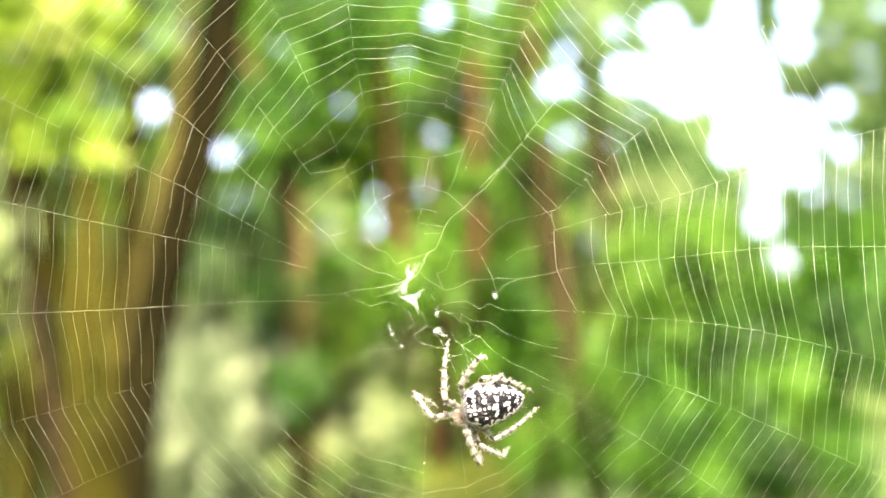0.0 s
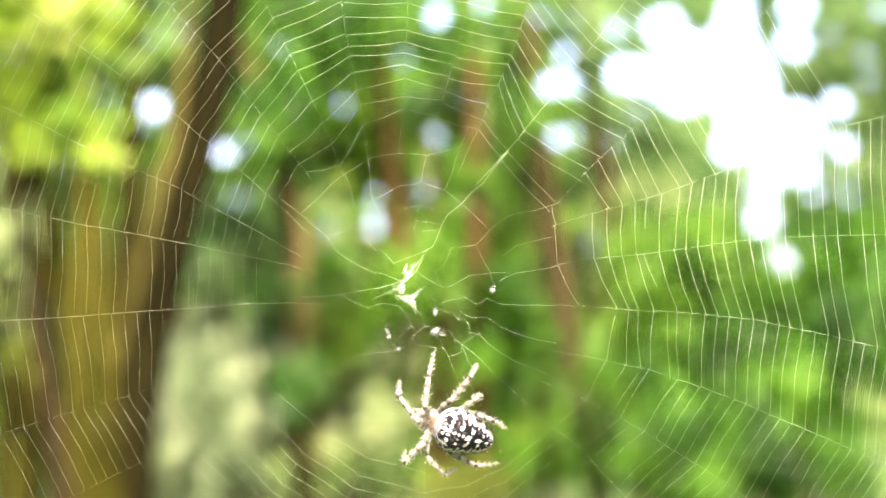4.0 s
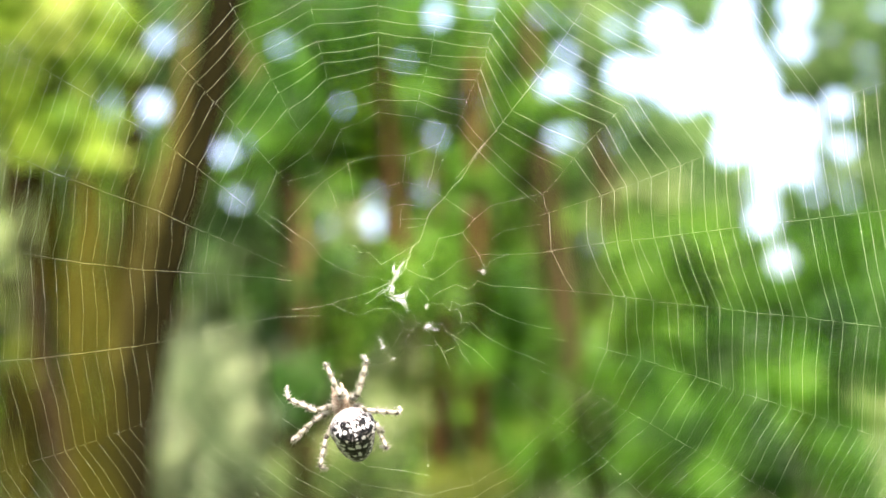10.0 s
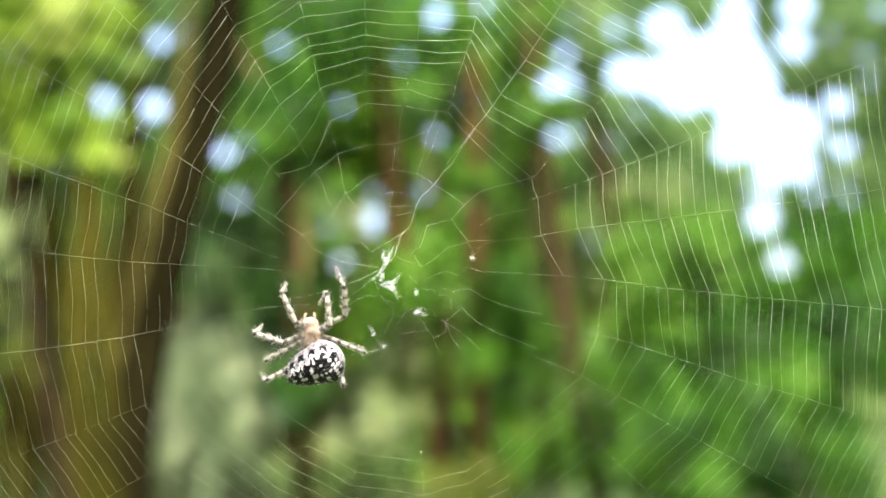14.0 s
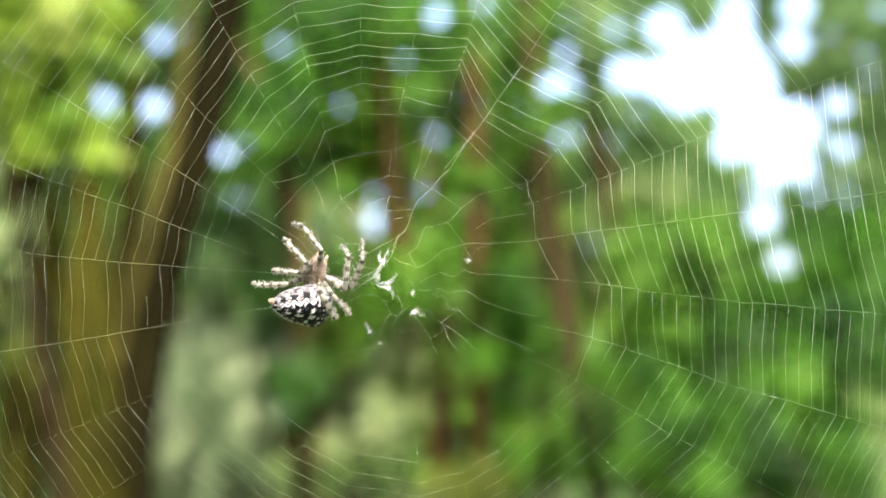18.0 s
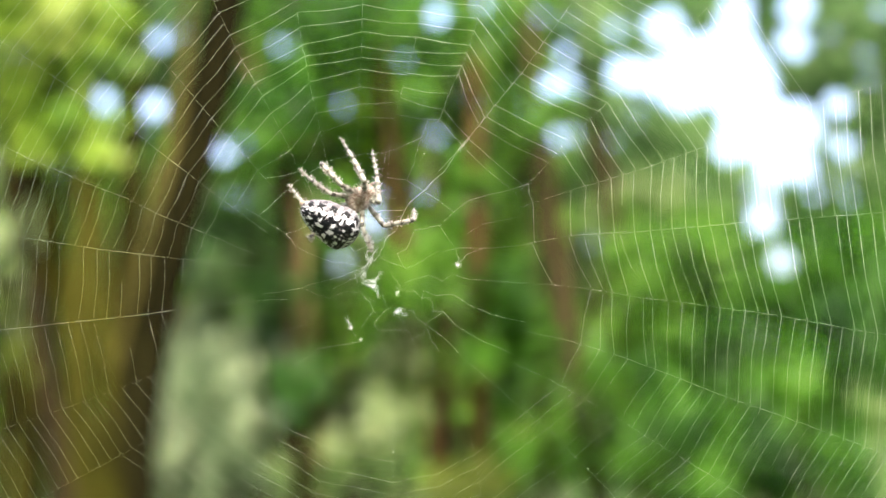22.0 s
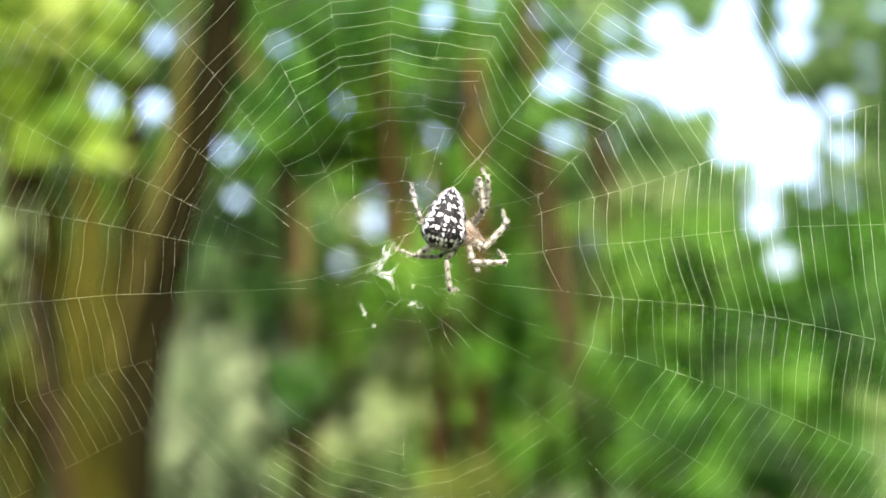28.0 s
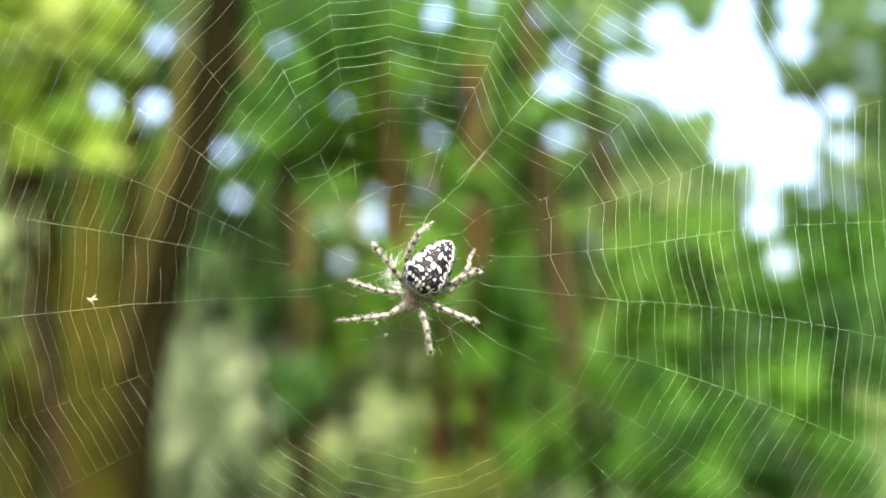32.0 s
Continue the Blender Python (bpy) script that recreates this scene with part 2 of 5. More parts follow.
def leaves(P, size, rnd):
    """A folded, pointed leaf at each point, turned at random."""
    n = len(P)
    L = size * rnd.uniform(0.6, 1.25, n)
    ax = rnd.normal(size=(n, 3)) + np.array([0, 0, -0.35])
    ax /= np.linalg.norm(ax, axis=1)[:, None]
    up = rnd.normal(size=(n, 3)) + np.array([0, -0.5, 1.1])
    side = np.cross(ax, up)
    side /= np.linalg.norm(side, axis=1)[:, None]
    nor = np.cross(side, ax)
    W = L * rnd.uniform(0.28, 0.4, n)
    c = lambda a, b, h: P + ax * (a * L)[:, None] + side * (b * W)[:, None] + nor * (h * L)[:, None]
    V = np.stack([c(-0.5, 0, 0), c(-0.08, 1, 0.12), c(0.5, 0, -0.08), c(-0.08, -1, 0.12)], 1).reshape(-1, 3)
    I = np.arange(n) * 4
    Fc = np.stack([np.stack([I, I + 1, I + 2], 1), np.stack([I, I + 2, I + 3], 1)], 1).reshape(-1, 3)
    return V, Fc


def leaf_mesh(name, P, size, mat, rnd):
    # Leaves that would block an opening from the camera are left out.
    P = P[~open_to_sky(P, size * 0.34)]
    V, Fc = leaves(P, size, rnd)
    me = bpy.data.meshes.new(name)
    me.vertices.add(len(V))
    me.vertices.foreach_set("co", V.astype(np.float32).ravel())
    me.loops.add(Fc.size)
    me.loops.foreach_set("vertex_index", Fc.astype(np.int32).ravel())
    me.polygons.add(len(Fc))
    me.polygons.foreach_set("loop_start", np.arange(0, Fc.size, 3, dtype=np.int32))
    me.update(calc_edges=True)
    me.materials.append(mat)
    return me


def clumps(center, radii, count, rnd, lumps=14):
    """Leaf places gathered in uneven clumps within an ellipsoid."""
    c, r = np.array(center), np.array(radii)
    d = rnd.normal(size=(lumps, 3)) * (1.0, 1.0, 0.9)
    d /= np.linalg.norm(d, axis=1)[:, None]
    mids = c + d * r * (rnd.uniform(0.1, 1.15, lumps) ** 0.8)[:, None]
    pick = rnd.integers(0, lumps, count)
    P = mids[pick] + rnd.normal(size=(count, 3)) * r * rnd.uniform(0.10, 0.34, lumps)[pick][:, None]
    P[:, 2] = np.maximum(P[:, 2], 0.05)
    return P, mids


def bark_tube(points, radii, seed, sides=14):
    v, f = tube(points, radii, sides)
    out = []
    for p in v:
        p.x += 0.09 * radii[0] * noise.noise(Vector((p.x * 14 + seed, p.y * 14, p.z * 3)))
        p.y += 0.09 * radii[0] * noise.noise(Vector((p.x * 14, p.y * 14 + seed, p.z * 3)))
        out.append(p)
    return out, f


# ---- trunks: kind, label, bark, distance ahead, then x, height and radius from the top down ----
TRUNKS = []


def stand(*row):
    TRUNKS.append(row)


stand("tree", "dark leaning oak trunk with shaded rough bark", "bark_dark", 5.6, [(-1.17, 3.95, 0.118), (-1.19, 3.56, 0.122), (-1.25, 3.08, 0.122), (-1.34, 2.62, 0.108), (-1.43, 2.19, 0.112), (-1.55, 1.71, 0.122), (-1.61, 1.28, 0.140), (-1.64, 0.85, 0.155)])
# Added stem: the sunlit edge of the leaning oak, made as bark.
stand("tree", "slim olive stem lying against the leaning oak", "bark_tan", 5.4, [(-1.33, 3.86, 0.021), (-1.34, 3.49, 0.022), (-1.35, 3.15, 0.024), (-1.38, 2.81, 0.026), (-1.46, 2.40, 0.026), (-1.53, 2.07, 0.026), (-1.60, 1.76, 0.016), (-1.72, 1.25, 0.012), (-1.78, 0.87, 0.012)])
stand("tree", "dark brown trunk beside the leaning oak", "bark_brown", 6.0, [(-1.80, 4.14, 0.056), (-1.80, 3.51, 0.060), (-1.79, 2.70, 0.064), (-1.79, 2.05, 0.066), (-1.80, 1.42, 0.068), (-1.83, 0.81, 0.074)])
stand("tree", "stout trunk with ridged olive-brown bark", "bark_olive", 5.8, [(-2.02, 4.04, 0.055), (-1.99, 3.14, 0.057), (-1.97, 2.50, 0.062), (-1.96, 1.85, 0.067), (-1.96, 1.36, 0.076), (-1.98, 0.83, 0.084)])
stand("tree", "olive-brown trunk at the edge of the wood", "bark_olive", 6.4, [(-2.49, 4.24, 0.032), (-2.44, 2.79, 0.038), (-2.43, 2.37, 0.044), (-2.44, 1.89, 0.054), (-2.44, 1.36, 0.064), (-2.46, 0.77, 0.076)])
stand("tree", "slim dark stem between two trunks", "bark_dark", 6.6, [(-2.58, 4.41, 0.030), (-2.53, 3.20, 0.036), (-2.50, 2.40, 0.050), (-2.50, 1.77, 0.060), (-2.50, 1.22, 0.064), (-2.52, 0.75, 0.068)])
stand("tree", "slim brown stem beside the stout trunk", "bark_brown", 6.6, [(-2.84, 4.41, 0.026), (-2.77, 3.20, 0.029), (-2.72, 2.40, 0.032), (-2.69, 1.77, 0.038), (-2.68, 1.22, 0.045), (-2.68, 0.75, 0.051)])
stand("pine_tree", "slender leaning pine with reddish brown bark", "bark_red", 8.6, [(-0.63, 5.32, 0.050), (-0.58, 4.72, 0.052), (-0.47, 3.75, 0.058), (-0.36, 2.80, 0.060), (-0.19, 1.79, 0.059), (-0.01, 0.55, 0.060)])
stand("pine_tree", "slender upright pine with orange brown bark", "bark_red", 8.8, [(0.25, 5.41, 0.051), (0.26, 4.40, 0.058), (0.28, 3.31, 0.064), (0.27, 2.08, 0.063), (0.29, 1.34, 0.067), (0.31, 0.53, 0.068)])
stand("pine_tree", "grey brown pine with flaking bark", "bark_grey", 8.4, [(0.68, 5.23, 0.058), (0.73, 3.93, 0.062), (0.82, 3.23, 0.070), (0.91, 2.54, 0.078), (0.97, 1.87, 0.080), (1.06, 1.26, 0.081), (1.21, 0.57, 0.082)])
stand("pine_tree", "thin grey pine stem behind the shrubs", "bark_grey", 9.6, [(1.35, 5.78, 0.053), (1.37, 4.13, 0.055), (1.49, 3.49, 0.057), (1.58, 2.70, 0.067), (1.62, 1.94, 0.073), (1.70, 1.14, 0.073), (1.76, 0.45, 0.072)])
stand("tree", "thin tan birch stem among leaves", "bark_birch", 7.4, [(-1.62, 4.30, 0.020), (-1.36, 3.72, 0.022), (-1.12, 3.21, 0.024), (-1.04, 2.93, 0.024), (-0.99, 2.52, 0.030), (-0.93, 1.97, 0.029), (-0.89, 1.62, 0.023), (-0.85, 1.05, 0.010), (-0.82, 0.67, 0.010)])
stand("tree", "dark thin stem in the undergrowth", "bark_brown", 9.0, [(-1.38, 2.96, 0.034), (-1.37, 2.09, 0.050), (-1.34, 1.43, 0.052), (-1.30, 0.51, 0.051)])


def build_trunk(kind, label, bark, ahead, course, seed):
    """A trunk through its course, carried down to the ground and up into a leafy head."""
    rnd = np.random.default_rng(seed)
    x0, z0, r0 = course[-1]
    foot = Vector((x0, ahead, 0))
    tree = new(kind)
    tree.location = foot
    tagged(tree, label, "tree", group="trees of the wood")
    way = [Vector((x, ahead, z)) - foot for x, z, _ in course]
    rad = [r for _, _, r in course]
    rise = (way[0] - way[1]).normalized()
    height = rnd.uniform(9.5, 11.5)
    steps = max(2, int((height - way[0].z) / 1.2))
    head = [way[0] + Vector((rise.x * 0.6, 0, rise.z)) * (height - way[0].z) * k / steps for k in range(steps, 0, -1)]
    pts = head + way + [Vector((0, 0, z0 * 0.45)), Vector((0, 0, 0.12)), Vector((0, 0, -0.08))]
    rad = [rad[0] * (0.35 + 0.65 * (1 - k / steps)) for k in range(steps, 0, -1)] + rad + [r0 * 1.05, r0 * 1.25, r0 * 1.5]
    fine, fr = [], []
    for a, b, ra, rb in zip(pts, pts[1:], rad, rad[1:]):
        for k in range(4):
            q = a.lerp(b, k / 4)
            fine.append(q + Vector((0, 0.4 * ra * noise.noise(Vector((seed, q.z * 0.9, 3))), 0)))
            fr.append((ra + (rb - ra) * k / 4) * (1 + 0.07 * noise.noise(Vector((seed, 7, q.z * 2.4)))))
    part("trunk", mesh_of("trunk", *bark_tube(fine + [pts[-1]], fr + [rad[-1]], seed), MAT[bark]), tree)
    ends = [pts[0]]
    for i in range(6):
        base = pts[0].lerp(way[0], 0.04 + 0.06 * i)
        a = rnd.uniform(0, 2 * math.pi)
        reach = 1.3 * rnd.uniform(0.7, 1.2)
        tip = base + Vector((math.cos(a), math.sin(a), 0.55)) * reach
        bend = (base + tip) / 2 + Vector((0, 0, -0.06 * reach))
        rl = rad[0] * 0.34
        part("limb", mesh_of("limb", *tube([base, bend, tip], [rl, rl * 0.7, rl * 0.25], 6), MAT[bark]), tree)
        ends.append(tip)
    P = np.concatenate([clumps(foot + e, (0.9, 0.9, 0.6), 150, rnd, 8)[0] for e in ends])
    part("crown", leaf_mesh("crown", P, 0.13, MAT["leaf_mid"], rnd), tree).matrix_parent_inverse = Matrix.Translation(-foot)
    return tree


TREES = [build_trunk(*row, seed=11 + i) for i, row in enumerate(TRUNKS)]

# ---- leafy trees and shrubs: kind, label, middle of the crown, half width and half height, leaves, leaf ----
CROWNS = []


def plant(*row):
    CROWNS.append(row)


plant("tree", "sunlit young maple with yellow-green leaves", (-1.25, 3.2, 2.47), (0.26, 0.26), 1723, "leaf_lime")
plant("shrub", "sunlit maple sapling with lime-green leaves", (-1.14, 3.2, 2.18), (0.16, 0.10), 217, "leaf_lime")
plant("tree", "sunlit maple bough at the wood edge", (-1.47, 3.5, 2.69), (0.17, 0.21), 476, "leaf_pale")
plant("tree", "hazel crown of vivid green leaves", (-1.43, 8.6, 4.28), (0.47, 0.71), 3372, "leaf_deep")
plant("tree", "hazel crown of plain green leaves", (-1.51, 8.2, 3.77), (0.27, 0.67), 1881, "leaf_mid")
plant("tree", "beech crown of fresh green leaves", (-1.04, 10.4, 4.41), (0.62, 0.91), 6560, "leaf_deep")
plant("tree", "rowan crown of green leaves", (-0.10, 9.6, 4.45), (0.60, 0.75), 3016, "leaf_mid")
plant("tree", "ash crown of green leaves", (0.78, 9.4, 4.49), (0.46, 0.60), 1889, "leaf_mid")
plant("tree", "grey-green crown round a bright sky gap", (5.03, 14.5, 5.76), (2.15, 1.84), 28296, "leaf_cool")
plant("tree", "birch crown of dull green leaves", (2.43, 13.0, 4.58), (1.04, 0.89), 7330, "leaf_cool")
plant("shrub", "broad shrub with bright mid-green leaves", (2.08, 9.4, 2.42), (0.60, 0.60), 4152, "leaf_mid")
plant("shrub", "shrub with deep green leaves", (3.44, 9.9, 2.37), (0.88, 0.63), 5607, "leaf_deep")
plant("shrub", "low dense shrub of deep green leaves", (2.76, 8.6, 1.16), (0.55, 0.68), 4165, "leaf_deep")
plant("shrub", "low shrub with dull green leaves", (1.79, 8.1, 1.05), (0.55, 0.55), 2468, "leaf_deep")
plant("shrub", "hazel sapling with pale green leaves", (-2.88, 7.0, 2.54), (0.21, 0.41), 1213, "leaf_fresh")
plant("shrub", "mid-green hazel behind the oak trunk", (-3.14, 7.8, 1.79), (0.25, 0.37), 1101, "leaf_deep")
# Dark fill for the shaded gaps between the trunks.
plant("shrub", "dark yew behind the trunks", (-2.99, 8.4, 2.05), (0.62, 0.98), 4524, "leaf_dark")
plant("shrub", "olive elder between two trunks", (-2.01, 7.2, 2.57), (0.13, 0.42), 779, "leaf_olive")
plant("tree", "pale green hazel behind the trunks", (-2.16, 8.0, 3.99), (0.31, 0.53), 1908, "leaf_cool")
plant("shrub", "light green elder behind the leaning oak", (-2.03, 9.6, 2.14), (0.25, 0.41), 1172, "leaf_fresh")
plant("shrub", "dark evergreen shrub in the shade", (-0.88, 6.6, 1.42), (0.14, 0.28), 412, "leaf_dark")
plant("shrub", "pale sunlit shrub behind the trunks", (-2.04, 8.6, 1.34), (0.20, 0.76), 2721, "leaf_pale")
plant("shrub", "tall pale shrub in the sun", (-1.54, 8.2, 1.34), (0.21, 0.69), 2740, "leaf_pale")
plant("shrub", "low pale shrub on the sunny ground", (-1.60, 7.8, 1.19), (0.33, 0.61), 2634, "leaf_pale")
plant("shrub", "hazy cool green shrub in half shade", (-1.70, 8.6, 2.75), (0.28, 0.51), 2042, "leaf_cool")
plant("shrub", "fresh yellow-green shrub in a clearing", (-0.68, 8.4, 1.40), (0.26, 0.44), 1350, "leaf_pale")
plant("shrub", "small pale shrub in a clearing", (-0.40, 8.0, 1.14), (0.22, 0.42), 680, "leaf_fresh")
plant("shrub", "low fresh green shrub on the ground", (-0.86, 7.6, 0.92), (0.24, 0.24), 893, "leaf_fresh")
plant("shrub", "slim sapling with fresh green leaves", (-0.30, 8.2, 1.69), (0.12, 0.34), 533, "leaf_fresh")
plant("shrub", "slim sapling with grey-green leaves", (0.38, 9.0, 1.48), (0.12, 0.28), 301, "leaf_fresh")
plant("shrub", "rich green shrub between pine stems", (0.56, 8.8, 1.89), (0.30, 0.60), 2576, "leaf_deep")
plant("shrub", "green holly shrub in half shade", (-0.74, 7.5, 2.50), (0.22, 0.32), 700, "leaf_fresh")
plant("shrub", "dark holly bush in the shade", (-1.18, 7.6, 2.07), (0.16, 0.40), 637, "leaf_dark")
plant("shrub", "bramble under the pines", (0.13, 7.8, 0.79), (0.26, 0.16), 491, "leaf_olive")
plant("shrub", "deep green sapling round a birch stem", (-0.78, 8.0, 1.93), (0.25, 0.34), 1016, "leaf_mid")
plant("tree", "hornbeam crown of mid-green leaves", (0.77, 12.2, 4.39), (0.57, 0.59), 2558, "leaf_mid")
plant("tree", "plain green hornbeam crown", (-0.69, 9.2, 3.60), (0.42, 0.50), 1800, "leaf_bright")
plant("tree", "deep green hornbeam crown", (-1.23, 9.4, 3.34), (0.40, 0.56), 2606, "leaf_deep")
plant("shrub", "tall hazel of plain green leaves", (0.67, 10.3, 3.08), (0.33, 0.61), 1958, "leaf_mid")
plant("shrub", "pale hazel between two pines", (1.25, 9.0, 2.72), (0.12, 0.29), 430, "leaf_fresh")
plant("shrub", "olive bramble at the foot of the trunks", (-2.56, 7.3, 1.05), (0.46, 0.30), 1222, "leaf_olive")
plant("shrub", "elder shrub with broad green leaves", (2.14, 10.9, 3.41), (0.35, 0.35), 1147, "leaf_fresh")
plant("shrub", "bramble with yellowing leaves", (3.36, 8.6, 1.08), (0.22, 0.40), 811, "leaf_fresh")
plant("shrub", "low shrub with cool green leaves", (3.54, 9.4, 1.73), (0.44, 0.44), 2288, "leaf_deep")
plant("shrub", "fresh green sapling in half shade", (-1.07, 9.0, 2.52), (0.24, 0.34), 699, "leaf_mid")
plant("shrub", "undergrowth shrub with mid-green leaves", (0.72, 8.6, 0.99), (0.27, 0.40), 1213, "leaf_mid")
plant("shrub", "grey-green shrub at the foot of a pine", (1.16, 8.0, 1.43), (0.13, 0.25), 337, "leaf_fresh")
plant("shrub", "dark undergrowth behind the pines", (1.91, 9.2, 1.67), (0.39, 0.39), 1758, "leaf_deep")
plant("shrub", "hazel bough before a leaning pine", (-0.32, 7.6, 2.23), (0.20, 0.24), 420, "leaf_mid")
plant("shrub", "green sapling before the pines", (-0.06, 7.9, 2.39), (0.17, 0.38), 609, "leaf_mid")
plant("shrub", "hazel sprig before an upright pine", (0.28, 7.8, 2.99), (0.17, 0.14), 246, "leaf_mid")
plant("shrub", "low hazel before an upright pine", (0.25, 7.8, 1.67), (0.18, 0.16), 268, "leaf_mid")
plant("shrub", "tall hazel before a grey pine", (0.71, 7.6, 3.41), (0.22, 0.25), 575, "leaf_mid")
plant("shrub", "fresh elder before a grey pine", (1.11, 7.6, 1.59), (0.14, 0.28), 326, "leaf_mid")
plant("tree", "beech bough over the pines", (-0.17, 8.0, 4.31), (0.66, 0.31), 1205, "leaf_deep")
plant("tree", "beech bough beside the sky gap", (1.29, 9.0, 4.41), (0.25, 0.54), 1308, "leaf_cool")
plant("tree", "hazel bough over a birch stem", (-1.06, 6.9, 3.22), (0.23, 0.34), 1025, "leaf_deep")
# Dark-leaved shrubs put in as the shaded gaps between lighter ones.
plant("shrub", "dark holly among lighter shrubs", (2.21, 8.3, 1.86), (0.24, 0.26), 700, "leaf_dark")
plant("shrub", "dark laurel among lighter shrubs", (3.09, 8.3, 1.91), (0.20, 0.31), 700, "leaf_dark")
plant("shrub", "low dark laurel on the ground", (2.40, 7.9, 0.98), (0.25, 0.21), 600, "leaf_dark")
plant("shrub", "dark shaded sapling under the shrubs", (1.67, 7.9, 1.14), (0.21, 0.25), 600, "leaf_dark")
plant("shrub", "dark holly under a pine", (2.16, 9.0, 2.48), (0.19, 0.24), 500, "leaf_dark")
# Placed to fit the camera's view, before the dark break in the birch stem.
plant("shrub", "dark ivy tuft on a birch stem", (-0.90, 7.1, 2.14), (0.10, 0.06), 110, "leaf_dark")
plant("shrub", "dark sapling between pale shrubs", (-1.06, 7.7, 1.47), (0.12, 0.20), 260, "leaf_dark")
plant("shrub", "pale hazel sapling beside the trunks", (-2.10, 5.2, 2.19), (0.10, 0.14), 330, "leaf_fresh")
plant("shrub", "small pale sapling at the wood edge", (-2.01, 5.0, 1.68), (0.07, 0.16), 200, "leaf_olive")
# Tight leaf tufts stand in for bright glints on the foliage.
plant("shrub", "sapling tip with pale sunlit leaves", (2.35, 7.0, 1.55), (0.07, 0.07), 80, "leaf_mid")
plant("shrub", "sapling tip with yellow-green sunlit leaves", (-0.99, 3.0, 2.08), (0.04, 0.04), 51, "leaf_lime")
plant("shrub", "sapling with a sunlit yellow top", (-0.65, 7.0, 2.84), (0.05, 0.05), 26, "leaf_lime")


def build_leafy(kind, label, mid, half, count, leaf, seed):
    rnd = np.random.default_rng(seed)
    thing = new(kind)
    base = Vector((mid[0] + half[0] * 0.3, mid[1] + 0.5, 0))
    thing.location = base
    tagged(thing, label, "tree" if kind == "tree" else "shrub", group="trees of the wood" if kind == "tree" else "shrubs of the wood")
    P, mids = clumps(mid, (half[0], min(0.9, max(half)), half[1]), count, rnd, 30)
    bark = MAT["bark_olive" if leaf == "leaf_lime" else ("bark_grey" if kind == "tree" else "bark_brown")]
    stem_top = Vector(mid) - base
    r = 0.022 if kind == "shrub" else 0.04
    if kind == "tree":
        pts = [Vector((0, 0, -0.04)), Vector((0.02, 0.03, stem_top.z * 0.4)), stem_top * 0.8]
        part("trunk", mesh_of("trunk", *tube(pts, [r * 1.4, r, r * 0.6], 8), bark), thing)
    for m in mids[:7]:
        tip = Vector(m) - base
        start = stem_top * 0.7 if kind == "tree" else Vector((0, 0, -0.03))
        bend = (start + tip) / 2 + Vector((0, 0.04, 0.08))
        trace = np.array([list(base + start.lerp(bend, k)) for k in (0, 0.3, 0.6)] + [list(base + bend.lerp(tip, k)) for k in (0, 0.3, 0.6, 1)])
        # Stems that would cross an opening from the camera are left out.
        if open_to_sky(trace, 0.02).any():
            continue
        v, f = tube([start, bend, tip], [r * 0.36, r * 0.24, r * 0.1], 5)
        part("limb" if kind == "tree" else "stem", mesh_of("limb", v, f, bark), thing)
    size = 0.058 + 0.004 * mid[1]
    part("crown", leaf_mesh("crown", P, size, MAT[leaf], rnd), thing).matrix_parent_inverse = Matrix.Translation(-base)


for i, row in enumerate(CROWNS):
    build_leafy(*row, seed=101 + i)


# ---- the wood all round, beyond the near trees ----
def build_far_woods():
    rnd = np.random.default_rng(7)
    n = 60000
    a = rnd.uniform(0, 2 * math.pi, n)
    r = rnd.uniform(24, 40, n)
    z = rnd.uniform(0.0, 1.0, n) ** 0.9 * (18 + 3.5 * np.sin(a * 7) + 2.5 * np.sin(a * 17))
    P = np.stack([np.sin(a) * r, np.cos(a) * r, z], 1)
    P = P[~((P[:, 1] < 0) & (rnd.uniform(size=n) < 0.2))]
    h = 22000
    b = rnd.uniform(-0.7, 0.7, h)
    r = rnd.uniform(26, 38, h)
    P = np.concatenate([P, np.stack([np.sin(b) * r, np.cos(b) * r, rnd.uniform(0, 7.5, h)], 1)])
    ob = new("far_woods", leaf_mesh("far_woods", P, 0.85, MAT["leaf_mid"], rnd))
    tagged(ob, "distant mixed woodland of green leaves", "woodland", kind="stuff")
    m = 36000
    b = rnd.uniform(-0.62, 0.62, m)
    r = rnd.uniform(17, 30, m)
    Q = np.stack([np.sin(b) * r, np.cos(b) * r, rnd.uniform(0, 14, m)], 1)
    Q[:, 0] += 1.0 * np.sin(Q[:, 2] * 1.2)
    ob = new("far_thicket", leaf_mesh("far_thicket", Q, 0.42, MAT["leaf_mid"], rnd))
    tagged(ob, "dense green thicket behind the trunks", "woodland", kind="stuff")
    g = 46000
    a, d = rnd.uniform(0, 2 * math.pi, g), 26 * rnd.uniform(0.0002, 1, g) ** 0.62
    G = np.stack([np.sin(a) * d, np.cos(a) * d, np.abs(rnd.normal(size=g)) * 0.10], 1)
    ob = new("undergrowth", leaf_mesh("undergrowth", G, 0.14, MAT["leaf_cool"], rnd))
    tagged(ob, "low grass and weeds on the forest floor", "grass", kind="stuff")


build_far_woods()

